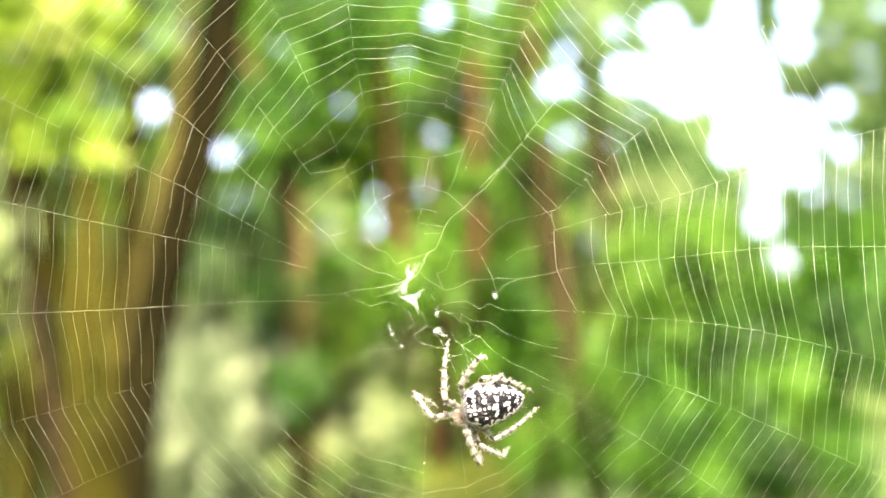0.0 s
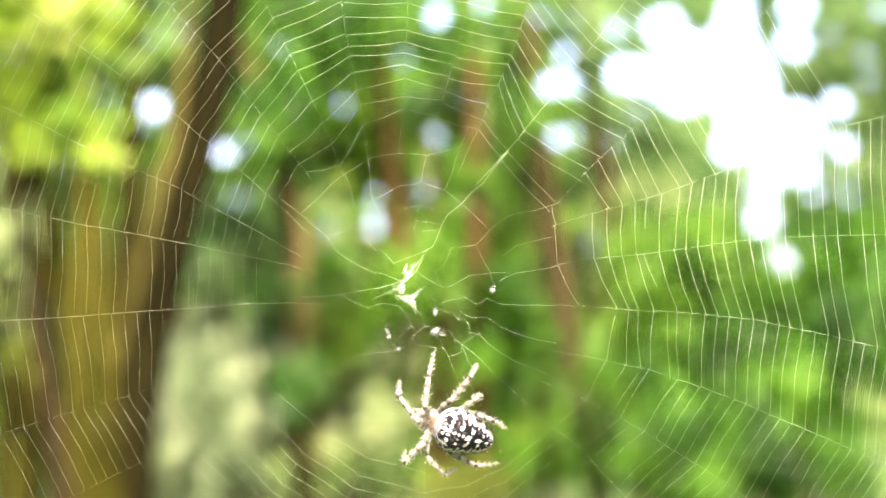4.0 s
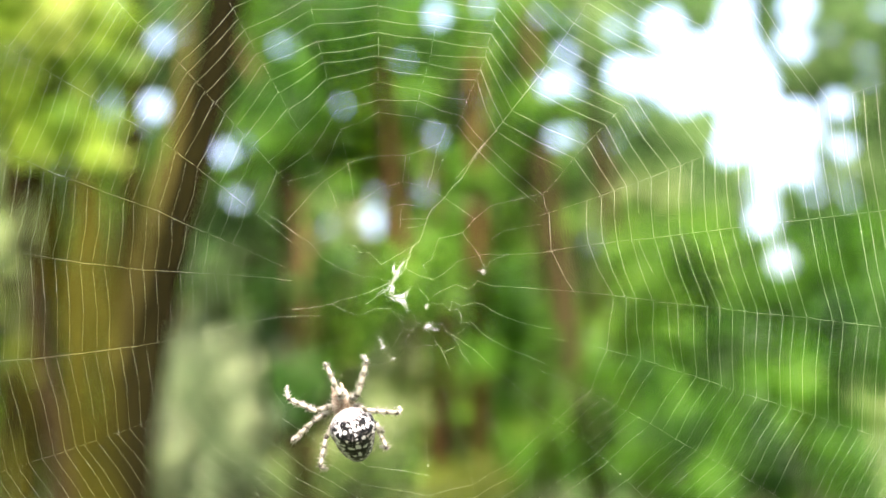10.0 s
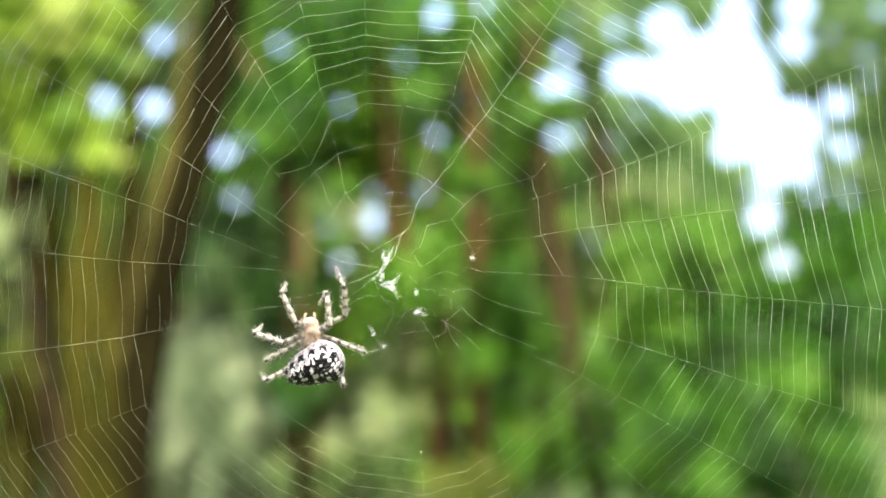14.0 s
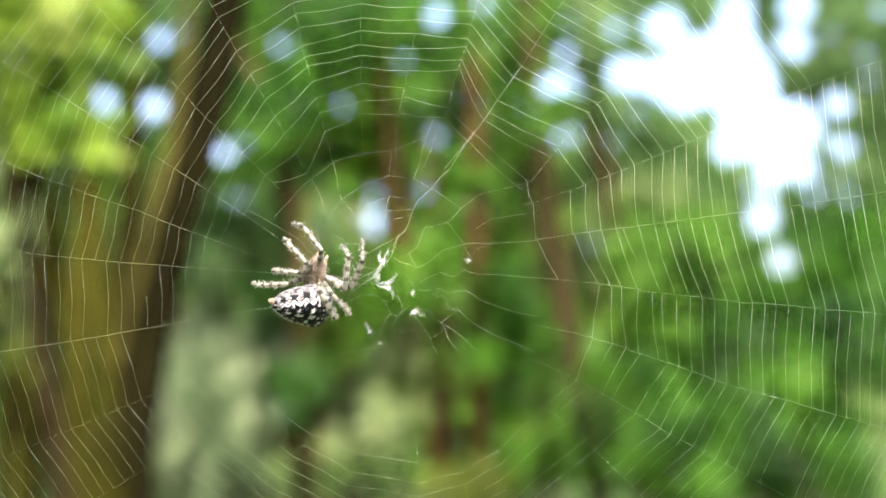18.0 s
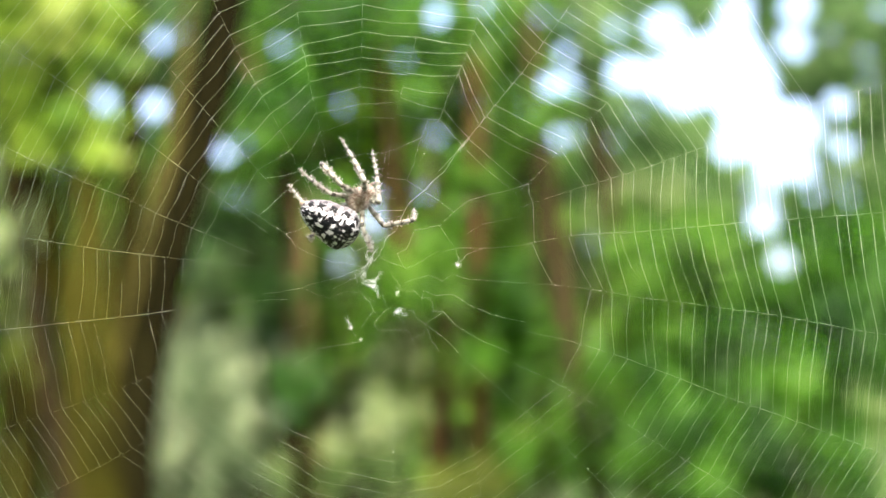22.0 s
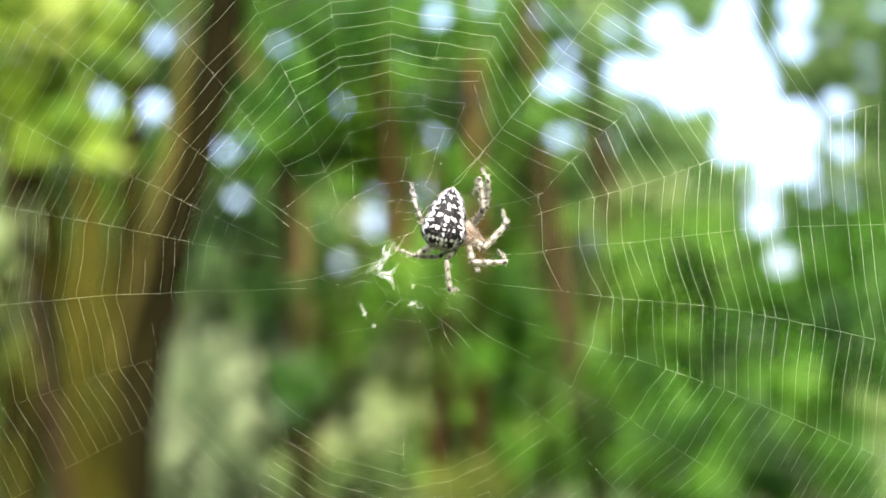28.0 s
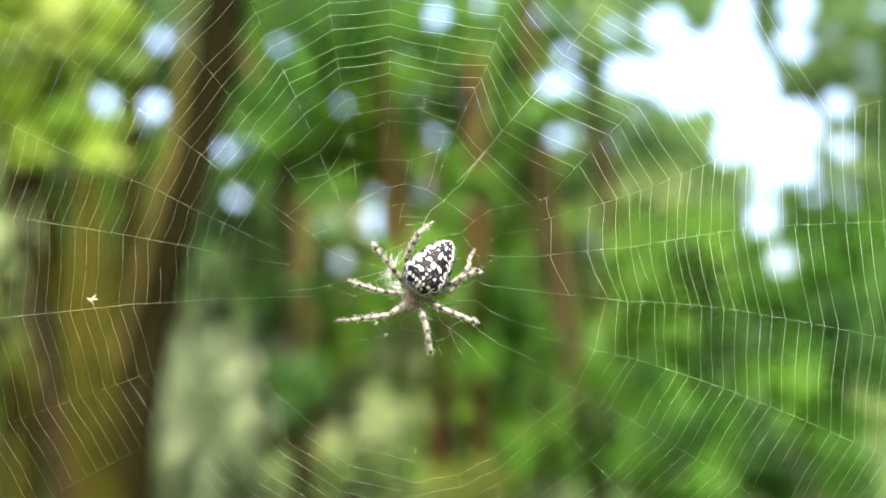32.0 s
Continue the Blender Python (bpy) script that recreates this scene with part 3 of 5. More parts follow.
# ---- leafy twigs added to hide and clear canopy gaps in the camera's view as they swing in the breeze: x and height, then seconds and how far each has swung clear ----
TWIGS = [
    ((-1.89, 3.78), [(0, 0), (6, 0), (9, 1), (22, 1), (24, 0.2), (25.5, 0.5), (28, 1), (30, 0.3), (32, 0.9)]),
    ((-1.07, 3.75), [(0, 0), (9, 0), (11, 1), (32, 1)]),
    ((-2.28, 3.37), [(0, 0), (9, 0), (13, 0.8), (19, 0.7), (24, 1), (32, 1)]),
    ((-1.36, 2.70), [(0, 0), (6, 0.1), (9, 0.5), (13, 0.5), (17, 0.1), (19, 0), (24, 0), (25.5, 0.8), (27.5, 1), (32, 1)]),
    ((-0.48, 2.55), [(0, 0.25), (6, 0.3), (8, 0.4), (10, 1), (32, 1)]),
    ((-0.66, 2.29), [(0, 0), (9, 0), (13, 0.5), (17, 0.1), (19, 0), (22, 0.5), (24, 0.3), (29, 0.8), (32, 0.8)]),
    ((-0.75, 2.53), [(0, 0.2), (13, 0.3), (19, 0.1), (27, 0.2), (30, 0.5), (32, 0.7)]),
    ((0.75, 3.11), [(0, 0.3), (3, 0.4), (9, 1), (13, 1), (16, 0.3), (19, 0.3), (25, 0.6), (28, 0.5), (30, 1), (32, 0.8)]),
    ((-1.36, 3.98), [(0, 0), (20, 0), (24, 1), (25.5, 0.8), (28, 0), (32, 0)]),
    ((0.67, 3.95), [(0, 0), (2, 0.5), (9, 0.5), (13, 0.2), (17, 0), (21, 0.2), (24, 1), (32, 1)]),
    ((2.20, 2.29), [(0, 0.45), (6, 0.5), (9, 0.8), (11, 1), (32, 1)]),
    ((-0.17, 3.42), [(0, 0.5), (3, 0.5), (6, 0), (22, 0), (24, 0.6), (32, 0.6)]),
]


def build_twig(spot, seed):
    """A long twig on the nearest tree, with a tuft of leaves at its end; returns it with its root and the way it points."""
    rnd = np.random.default_rng(seed)
    tree = min(TREES, key=lambda o: abs(o.location.x - spot[0] - 0.4))
    tuft = Vector((spot[0], 6.9, spot[1])) - tree.location
    root = Vector((0.0, 0.0, tuft.z + 0.5))
    way = tuft - root
    bend = way * 0.5 + Vector((0, 0, 0.10))
    stem = tube([Vector(), bend, way], [0.012, 0.008, 0.003], 6)
    P = np.array(way) + rnd.normal(size=(46, 3)) * (0.05, 0.06, 0.05)
    V, Fc = leaves(P, 0.085, rnd)
    twig = part("twig", mesh_of("twig", *stem, MAT["bark_grey"]), tree)
    part("leaf_tuft", mesh_of("leaf_tuft", V.tolist(), Fc.tolist(), MAT["leaf_mid"]), twig, "tuft of green leaves", "stuff")
    twig.location = root
    return twig, root, way


SWINGING = [(*build_twig(spot, 301 + i), rows) for i, (spot, rows) in enumerate(TWIGS)]


def swing_twigs():
    for twig, root, way, rows in SWINGING:
        most = 0.27 / math.hypot(way.x, way.z)
        walk(twig, [(t, Matrix.Translation(root) @ Matrix.Rotation(most * k, 4, "Y")) for t, k in rows])


# trees beside and behind the viewer, out of the same stock
ring = random.Random(17)
for i in range(16):
    a = radians(66 + 228 * i / 15 + ring.uniform(-5, 5))
    d = ring.uniform(5.5, 13)
    copy_thing(TREES[i % 9], Matrix.Translation((math.sin(a) * d, math.cos(a) * d, 0)) @ Matrix.Rotation(ring.uniform(0, 6.28), 4, "Z"))


# ---- the web: its own plane, faced by the viewer; places fit the camera's view, one unit is a pixel, 0.0766 mm ----
UNIT = FOCUS * 2 * math.tan(radians(22.5)) / 1568
WEB = VIEW @ Matrix.Translation((0, 0, -FOCUS))


def on_web(u, v, lift=0.0):
    """A place in the web's plane, or lifted off it towards the viewer."""
    k = (FOCUS - lift) / FOCUS * UNIT
    return Vector(((u - 784) * k, (441 - v) * k, lift))


# The sway of the whole web in the breeze: seconds, shift across and down, turn.
SWAY = [
    (0.0, 31.1, 32.2, 5.68),
    (1.0, 32.2, 29.4, 5.64),
    (2.0, 33.2, 27.6, 5.34),
    (3.0, 31.5, 26.8, 4.96),
    (3.5, 30.6, 26.7, 4.79),
    (5.5, 27.7, 29.5, 3.60),
    (6.0, 26.7, 29.4, 3.25),
    (7.0, 24.8, 24.7, 2.52),
    (8.0, 19.6, 26.7, 1.26),
    (8.5, 13.9, 33.0, 0.61),
    (9.0, 8.2, 26.9, 0.58),
    (9.5, 0.7, 39.7, 0.62),
    (10.0, 9.8, 29.5, 0.53),
    (10.5, 14.5, 24.7, 0.52),
    (11.0, 22.4, 12.8, 0.28),
    (11.5, 23.4, 12.6, -0.52),
    (12.0, 2.4, 9.5, -0.47),
    (12.5, 6.1, 16.5, -0.82),
    (13.0, 0.9, 12.5, -0.57),
    (13.5, -2.1, 5.5, -0.60),
    (14.0, -7.0, 5.3, -0.52),
    (14.5, -18.4, 12.0, -0.15),
    (16.5, -17.3, 9.4, -0.61),
    (17.0, -13.2, 8.8, -0.88),
    (18.0, -13.2, 12.1, -0.65),
    (18.5, -7.9, 13.6, -0.94),
    (19.0, 0.0, 0.0, 0.00),
    (19.5, -2.6, -1.9, 0.25),
    (20.0, 0.1, 1.6, 0.44),
    (20.5, -3.0, 4.0, 1.68),
    (21.0, -12.7, 6.2, 2.01),
    (21.5, -40.9, 10.6, 2.37),
    (22.0, -34.4, 14.0, 2.51),
    (22.5, -25.8, 12.8, 2.97),
    (23.0, -26.9, 19.8, 2.79),
    (23.5, -20.1, 20.9, 3.55),
    (24.0, -15.4, 12.4, 3.79),
    (24.5, -21.2, 11.5, 4.38),
    (25.0, -6.7, 15.9, 3.60),
    (25.5, 1.7, 17.5, 4.38),
    (27.5, -0.7, 2.9, 5.94),
    (28.0, 2.0, 9.2, 4.42),
    (28.5, -4.6, 12.3, 4.92),
    (29.0, 1.9, 18.1, 5.39),
    (29.5, -6.5, 9.1, 5.15),
    (30.0, 7.6, 16.2, 5.37),
    (30.5, 4.3, 12.3, 5.19),
    (31.0, 2.9, 24.5, 5.60),
    (31.5, 0.8, 22.9, 4.74),
    (32.0, 11.6, 18.2, 3.46),
]


def sway_pose(dx, dy, turn):
    return WEB @ Matrix.Translation((dx * UNIT, -dy * UNIT, 0)) @ pose(0, 0, 0, 0, 0, -turn)


web = new("spider_web")
tagged(web, "torn orb web of pale silk strung between trees", "spider web")

# How the silk stretches while the spider crosses it: shifts of fourteen places of the web, time by time.
HOLD = np.array([(845, 447), (755, 534), (694, 583), (352, 165), (205, 567), (822, 110), (842, 235), (1020, 331), (1330, 520), (1310, 665), (240, 692), (440, 82), (660, 175), (820, 195)], float)
STRAIN = {}


def strain(t, *shifts):
    STRAIN[t] = np.array(shifts, float).reshape(-1, 2)


def all_strain():
    strain(0, 7, 51, -5, 34, 1, 0, -6, -34, 37, -1, -2, 0, 21, 16, -13, 5, -4, -21, -7, -17, 11, 13, -11, -32, 4, -31, -8, -14)
    strain(1, 6, 51, -5, 36, -3, 2, -8, -38, 37, -3, -1, 0, 20, 15, -11, 6, -2, -22, -5, -18, 8, 12, -13, -32, 1, -31, -9, -14)
    strain(2, 6, 51, -6, 37, -6, 5, -8, -38, 36, -2, 1, 0, 19, 15, -10, 7, 0, -22, -3, -18, 5, 16, -14, -34, 1, -32, -9, -15)
    strain(3, 5, 51, -6, 39, -10, 7, -10, -40, 34, -1, 2, 0, 18, 14, -8, 6, 2, -23, -1, -19, 1, 21, -14, -36, 1, -35, -7, -14)
    strain(5.5, -6, 30, -8, 34, -3, 24, -5, -42, 40, -2, 10, -4, 10, 6, -2, 3, -9, -23, -12, -19, 7, 20, -9, -36, 5, -35, -2, -11)
    strain(6, -8, 26, -9, 33, -2, 27, -4, -43, 38, 1, 12, -5, 8, 5, 1, 4, -11, -23, -14, -19, 8, 20, -8, -39, 5, -37, -1, -14)
    strain(7, -5, 18, -9, 27, -3, 28, -4, -47, 31, 9, 12, -8, 5, 2, 3, 3, -6, -17, -9, -13, 9, 28, -5, -43, 6, -37, 4, -15)
    strain(8, -2, 11, -10, 22, -4, 30, -5, -46, 38, 19, 13, -10, 1, -1, 9, 3, 0, -11, -3, -7, 12, 39, -1, -41, 6, -38, 9, -18)
    strain(9, 1, 3, -10, 16, -5, 31, -11, -44, 24, 21, 13, -13, -2, -4, 9, -2, 18, -1, 15, 3, -6, 40, -8, -40, -2, -38, 5, -11)
    strain(10, 1, 4, -10, 16, -6, 32, -25, -57, 17, 24, 12, -13, -2, -3, 13, -5, 25, 0, 22, 4, -13, 46, -11, -41, -3, -38, 2, -15)
    strain(11, 1, 6, -11, 17, -6, 34, -15, -49, 19, 20, 10, -13, -1, -2, 11, -4, 21, -1, 18, 3, -17, 38, -8, -39, -4, -36, -1, -17)
    strain(12, 0, 6, -12, 15, -8, 36, -4, -36, 7, 19, 10, -20, 0, -6, 14, -5, 24, 2, 21, 6, -26, 37, -6, -38, -2, -34, 5, -14)
    strain(13, -1, 7, -14, 13, -9, 37, -7, -38, 0, 24, 9, -26, 0, -10, 15, -6, 31, 3, 28, 7, -27, 48, -10, -43, -3, -36, 7, -17)
    strain(14, -2, 6, -14, 12, -9, 33, -2, -30, 11, 23, 8, -23, 2, -10, 11, -5, 21, 7, 18, 11, -21, 34, -5, -32, -3, -30, 9, -9)
    strain(14.5, -2, 6, -14, 11, -10, 31, -2, -23, 12, 23, 8, -22, 4, -10, 12, -4, 22, 7, 19, 11, -22, 28, -3, -28, 1, -30, 11, -11)
    strain(16.5, -3, 4, -13, 8, -10, 22, -7, -24, -19, 23, 6, -17, 8, -10, 6, -1, 9, 16, 3, 20, -22, 23, -2, -23, 0, -20, 7, -8)
    strain(17, -3, 4, -13, 7, -11, 20, -8, -24, -12, 18, 5, -16, 10, -10, 1, -1, 2, 11, 0, 13, -14, 16, -1, -18, -1, -14, -1, -7)
    strain(18, -4, 3, -13, 6, -11, 16, -8, -12, -14, 10, 4, -13, 12, -10, 8, 0, 13, 10, 7, 16, -17, 14, -5, -12, -5, -16, 8, -6)
    strain(19, 0, 0, 0, 0, 0, 0, 0, 0, 0, 0, 0, 0, 0, 0, 0, 0, 0, 0, 0, 0, 0, 0, 0, 0, 0, 0, 0, 0)
    strain(20, 2, 3, -5, 2, -6, 4, -10, -7, -6, 6, 0, 2, 5, 0, 10, -7, 19, -4, 15, 1, -7, 10, 1, 9, -7, 0, 6, -2)
    strain(21, 4, 6, -10, 3, -11, 7, -4, -11, -21, 10, 1, 5, 10, 1, 7, -12, 19, -18, 17, -9, -21, 18, -5, 2, -2, -2, 0, -5)
    strain(21.5, 3, 7, -13, 4, -14, 10, 0, -8, -36, 13, 6, 1, 14, 0, 20, -22, 17, -13, 13, -4, -35, 26, -2, 5, 0, 0, -4, -10)
    strain(22, 2, 8, -16, 6, -18, 12, -4, -10, -39, 16, 10, -3, 18, -2, 30, -21, 28, -12, 21, 0, -41, 33, -6, 2, -3, -2, -1, -15)
    strain(23, 1, 11, -22, 8, -24, 17, -3, -15, -35, 16, 19, -11, 26, -5, 33, -15, 28, -12, 25, 1, -39, 32, -5, -3, -2, -5, -6, -4)
    strain(24, -2, 14, -22, 8, -25, 13, 5, -12, -39, 17, 11, -10, 17, 2, 12, -12, 27, -23, 30, -15, -27, 26, 3, 1, 3, -3, -14, 0)
    strain(25, -4, 16, -21, 7, -26, 9, 8, -17, -39, 10, 3, -8, 8, 8, 6, -1, 14, -14, 16, -6, -28, 19, 6, -5, 5, -7, -23, 4)
    strain(25.5, -2, 17, -22, 6, -26, 6, 9, -15, -25, 13, 2, -6, 7, 11, 14, -8, 23, -28, 30, -15, -20, 23, 7, -2, 6, -5, -24, 7)
    strain(27.5, 4, 22, -25, 0, -28, -7, 17, 3, -26, -1, -1, 4, 5, 25, 1, -1, -1, -40, 11, -38, -17, 5, 16, 16, 12, 8, -27, 19)
    strain(28, 5, 23, -26, -2, -29, -10, 19, 7, -34, -6, -2, 7, 4, 28, 0, -1, 2, -20, 10, -18, -27, 2, 17, 20, 13, 10, -27, 22)
    strain(29, 2, 19, -22, 0, -26, -10, 12, 4, -17, -6, -2, 8, 4, 25, 4, -4, -11, -34, -10, -37, -14, -3, 10, 16, 9, 8, -27, 21)
    strain(30, 0, 15, -17, 3, -22, -9, 5, 0, -21, -2, -3, 10, 5, 22, 8, -6, -1, -30, 3, -32, -16, 4, 3, 13, 4, 5, -27, 20)
    strain(31, -2, 16, -16, 8, -20, -8, 8, -6, -13, -5, -5, 12, 1, 20, 10, 0, -14, -27, 4, -28, -2, -1, 6, 7, 5, 2, -30, 20)
    strain(32, -5, 16, -15, 14, -17, -8, 10, -11, -12, -8, -7, 14, -3, 18, 13, 6, -20, -20, -7, -22, -1, -6, 8, 2, 7, -2, -33, 20)


all_strain()
STRAIN_TIMES = sorted(STRAIN)
MEAN_STRAIN = sum(STRAIN.values()) / len(STRAIN)


def shifted(p, s):
    """Where a place of the web goes under the shifts s."""
    p = np.asarray(p, float)
    w = 1.0 / (((HOLD - p) ** 2).sum(1) + 60.0 ** 2) ** 1.3
    return p + 0.9 * (w[:, None] * s).sum(0) / (w.sum() + 0.25 / 250.0 ** 2.6)


def rest(p):
    return shifted(p, MEAN_STRAIN)


class Silk:
    """Threads that move as one rigid piece of the web."""

    def __init__(self, name, lines, radius, sides=4, label="", mat=None, beads=()):
        flat = np.array([p for line in lines for p in line], float)
        self.a, self.b = flat[0], flat[-1]
        self.c = flat.mean(0)
        ext = flat - self.c
        far = ext[np.argmax((ext ** 2).sum(1))]
        self.a, self.b = self.c - far, self.c + far
        o = rest(self.c)
        chunks = []
        for line in lines:
            chunks.append(tube([on_web(*rest(p)) - on_web(*o) for p in line], radius, sides))
        for p, r in beads:
            q = on_web(*rest(p)) - on_web(*o)
            chunks.append(tube([q + Vector((-r, 0.2 * r, 0)), q + Vector((-0.4 * r, 0, 0)), q + Vector((0.5 * r, -0.1 * r, 0)), q + Vector((r, 0, 0.2 * r))], [r * 0.3, r * 0.8, r * 0.7, r * 0.25], 6))
        self.ob = part(name, mesh_of(name, *merge(chunks), mat or SILK), web, label)
        self.angle0 = self.direction(MEAN_STRAIN)

    def direction(self, s):
        d = shifted(self.b, s) - shifted(self.a, s)
        return math.atan2(-d[1], d[0])

    def keyed(self):
        rows = []
        for t in STRAIN_TIMES:
            s = STRAIN[t]
            q = on_web(*shifted(self.c, s))
            turn = self.direction(s) - self.angle0
            turn = (turn + math.pi) % (2 * math.pi) - math.pi
            rows.append((t, Matrix.Translation(q) @ Matrix.Rotation(turn, 4, "Z")))
        walk(self.ob, rows)


SILKS = []
THIN, MID, THICK = 0.0078e-3, 0.0084e-3, 0.030e-3
HUB = np.array((735.0, 490.0))

# Radial threads, from the open middle outwards, clockwise from the top.
RADIALS = []


def radial(*points):
    RADIALS.append(points)


radial((658, 300), (660, 225), (658, 130), (655, 0), (653, -90))
radial((712, 300), (715, 230), (728, 165), (745, 80), (758, 0), (770, -90))
radial((762, 290), (785, 225), (800, 195), (813, 150), (835, 90), (860, 0), (885, -90))
radial((797, 292), (842, 235), (875, 195), (935, 115), (1010, 0), (1065, -90))
radial((930, 330), (960, 300), (1000, 250), (1075, 172), (1200, 45), (1310, -70))
radial((938, 354), (950, 350), (1045, 318), (1150, 278), (1250, 235), (1450, 145), (1640, 80))
radial((950, 415), (1020, 405), (1120, 393), (1310, 365), (1640, 325))
radial((950, 479), (960, 480), (1060, 490), (1140, 500), (1330, 520), (1640, 552))
radial((960, 562), (1030, 577), (1120, 602), (1310, 665), (1500, 725), (1650, 770))
radial((945, 618), (960, 625), (1020, 652), (1100, 697), (1180, 745), (1290, 805), (1440, 890), (1560, 955))
radial((880, 622), (965, 698), (1020, 740), (1115, 835), (1220, 945))
radial((808, 605), (865, 700), (890, 770), (912, 885), (930, 960))
radial((780, 640), (815, 740), (840, 860), (855, 960))
radial((748, 640), (752, 740), (757, 860), (760, 960))
radial((700, 640), (665, 740), (628, 840), (590, 960))
radial((660, 625), (590, 720), (520, 810), (420, 950))
radial((625, 605), (472, 690), (285, 798), (150, 880), (60, 940))
radial((600, 560), (400, 630), (240, 692), (85, 757), (-80, 826))
radial((560, 520), (480, 527), (400, 537), (220, 565), (40, 592), (-90, 611))
radial((510, 466), (480, 464), (350, 453), (240, 441), (125, 429), (50, 420), (-90, 403))
radial((500, 446), (430, 420), (335, 385), (270, 357), (190, 330), (90, 293), (25, 265), (-90, 220))
radial((512, 408), (500, 400), (440, 360), (345, 298), (275, 250), (215, 215), (120, 150), (0, 75), (-90, 25))
radial((510, 322), (440, 255), (385, 200), (330, 140), (240, 50), (205, 10), (110, -80))
radial((575, 330), (553, 285), (515, 215), (470, 135), (440, 85), (395, 0), (345, -90))
radial((612, 300), (608, 290), (590, 215), (575, 160), (555, 75), (540, 0), (522, -90))
SPIRAL = {}


def spiral_row(n, first, *dists):
    """Where the spiral crosses radial n, from its turn of that number outwards; 0 where it is torn away."""
    SPIRAL[n] = (first, dists)


spiral_row(0, -3, 299, 321, 351, 381, 402, 423, 446, 469)
spiral_row(1, -3, 292, 320, 340, 367, 390, 407, 434, 457)
spiral_row(2, -3, 294, 312, 341, 378, 396, 421, 437, 462)
spiral_row(3, -3, 263, 280, 0, 308, 327, 352, 382, 401)
spiral_row(4, -3, 253, 271, 0, 329, 352, 384, 411, 435, 458)
spiral_row(5, -2, 259, 0, 325, 352, 378, 400, 423, 447, 481, 504)
spiral_row(6, -2, 238, 0, 300, 326, 350, 375, 388, 414, 442, 461)
spiral_row(7, -2, 266, 0, 335, 355, 373, 401, 424, 441, 467, 490)
spiral_row(8, 0, 337, 373, 399, 419, 455, 473, 493, 516)
spiral_row(9, 0, 340, 365, 390)
spiral_row(10, 0, 323, 347, 372)
spiral_row(11, 0, 333, 357)
spiral_row(12, 0, 343, 366)
spiral_row(13, -1, 311, 349, 373)
spiral_row(14, -1, 305, 340, 365)
spiral_row(15, -1, 306, 332, 357)
spiral_row(16, -2, 301, 323, 347)
spiral_row(17, -2, 315, 338, 360)
spiral_row(18, -2, 318, 341, 364)
spiral_row(19, -2, 318, 341, 364)
spiral_row(20, -2, 313, 336, 361)
spiral_row(21, -2, 309, 332, 361)
spiral_row(22, -3, 292, 311, 337, 365, 386, 408, 430, 453)
spiral_row(23, -3, 260, 296, 335, 370, 403, 428, 455, 476)
spiral_row(24, -3, 297, 330, 356, 385, 413, 431, 451, 482)



def along(line, dist):
    """The place on a radial at that distance from the hub."""
    pts = [np.array(p, float) for p in line]
    for p, q in zip(pts, pts[1:]):
        a, b = np.linalg.norm(p - HUB), np.linalg.norm(q - HUB)
        if a <= dist <= b:
            return p + (q - p) * (dist - a) / max(b - a, 1e-6)
    return None


RADIAL_WEIGHT = {0: 0.5, 1: 0.5, 2: 0.6, 3: 1.1, 4: 0.6, 7: 0.85, 8: 0.75, 9: 0.6, 10: 0.55, 18: 1.1, 22: 0.7, 23: 0.65, 24: 0.5}


def build_radials():
    rnd = random.Random(21)
    for n, line in enumerate(RADIALS):
        faint = 11 <= n <= 17
        thick = n == 3
        pts = [np.array(p, float) for p in line]
        if n == 0:
            pts[0] = pts[0] + (pts[1] - pts[0]) * 0.45
        fine = []
        for p, q in zip(pts, pts[1:]):
            k = max(1, int(np.linalg.norm(q - p) / 110))
            fine += [p + (q - p) * i / k for i in range(k)]
        fine.append(pts[-1])
        for i in range(len(fine) - 1):
            inner = np.linalg.norm(fine[i] - HUB) < 280
            r = THIN * 0.36 if faint else (THICK * 0.48 if thick and i < 3 else MID * RADIAL_WEIGHT.get(n, 0.9) * (0.75 if inner else 1.0))
            p, q = fine[i], fine[i + 1]
            beads = []
            for _ in range(2 if faint else 5):
                if rnd.random() < 0.5:
                    k = rnd.random()
                    beads.append((p + (q - p) * k, rnd.uniform(0.02, 0.04 if rnd.random() < 0.7 else 0.085) * 1e-3))
            mid = p + (q - p) * 0.5 + np.array((rnd.uniform(-1, 1), rnd.uniform(-1, 1)))
            SILKS.append(Silk("radial_thread", [[p - (q - p) * 0.02, mid, q + (q - p) * 0.02]], r, 4, beads=beads))


SPIRAL_WEIGHT = [1.85, 1.9, 1.9, 1.9, 1.9, 2.0, 1.8, 1.2, 0.88, 0.75, 0.7, 0.95, 1.1, 1.2, 1.25, 1.15, 0.85, 0.8, 0.88, 1.0, 1.12, 1.45, 1.8, 1.9, 1.85]


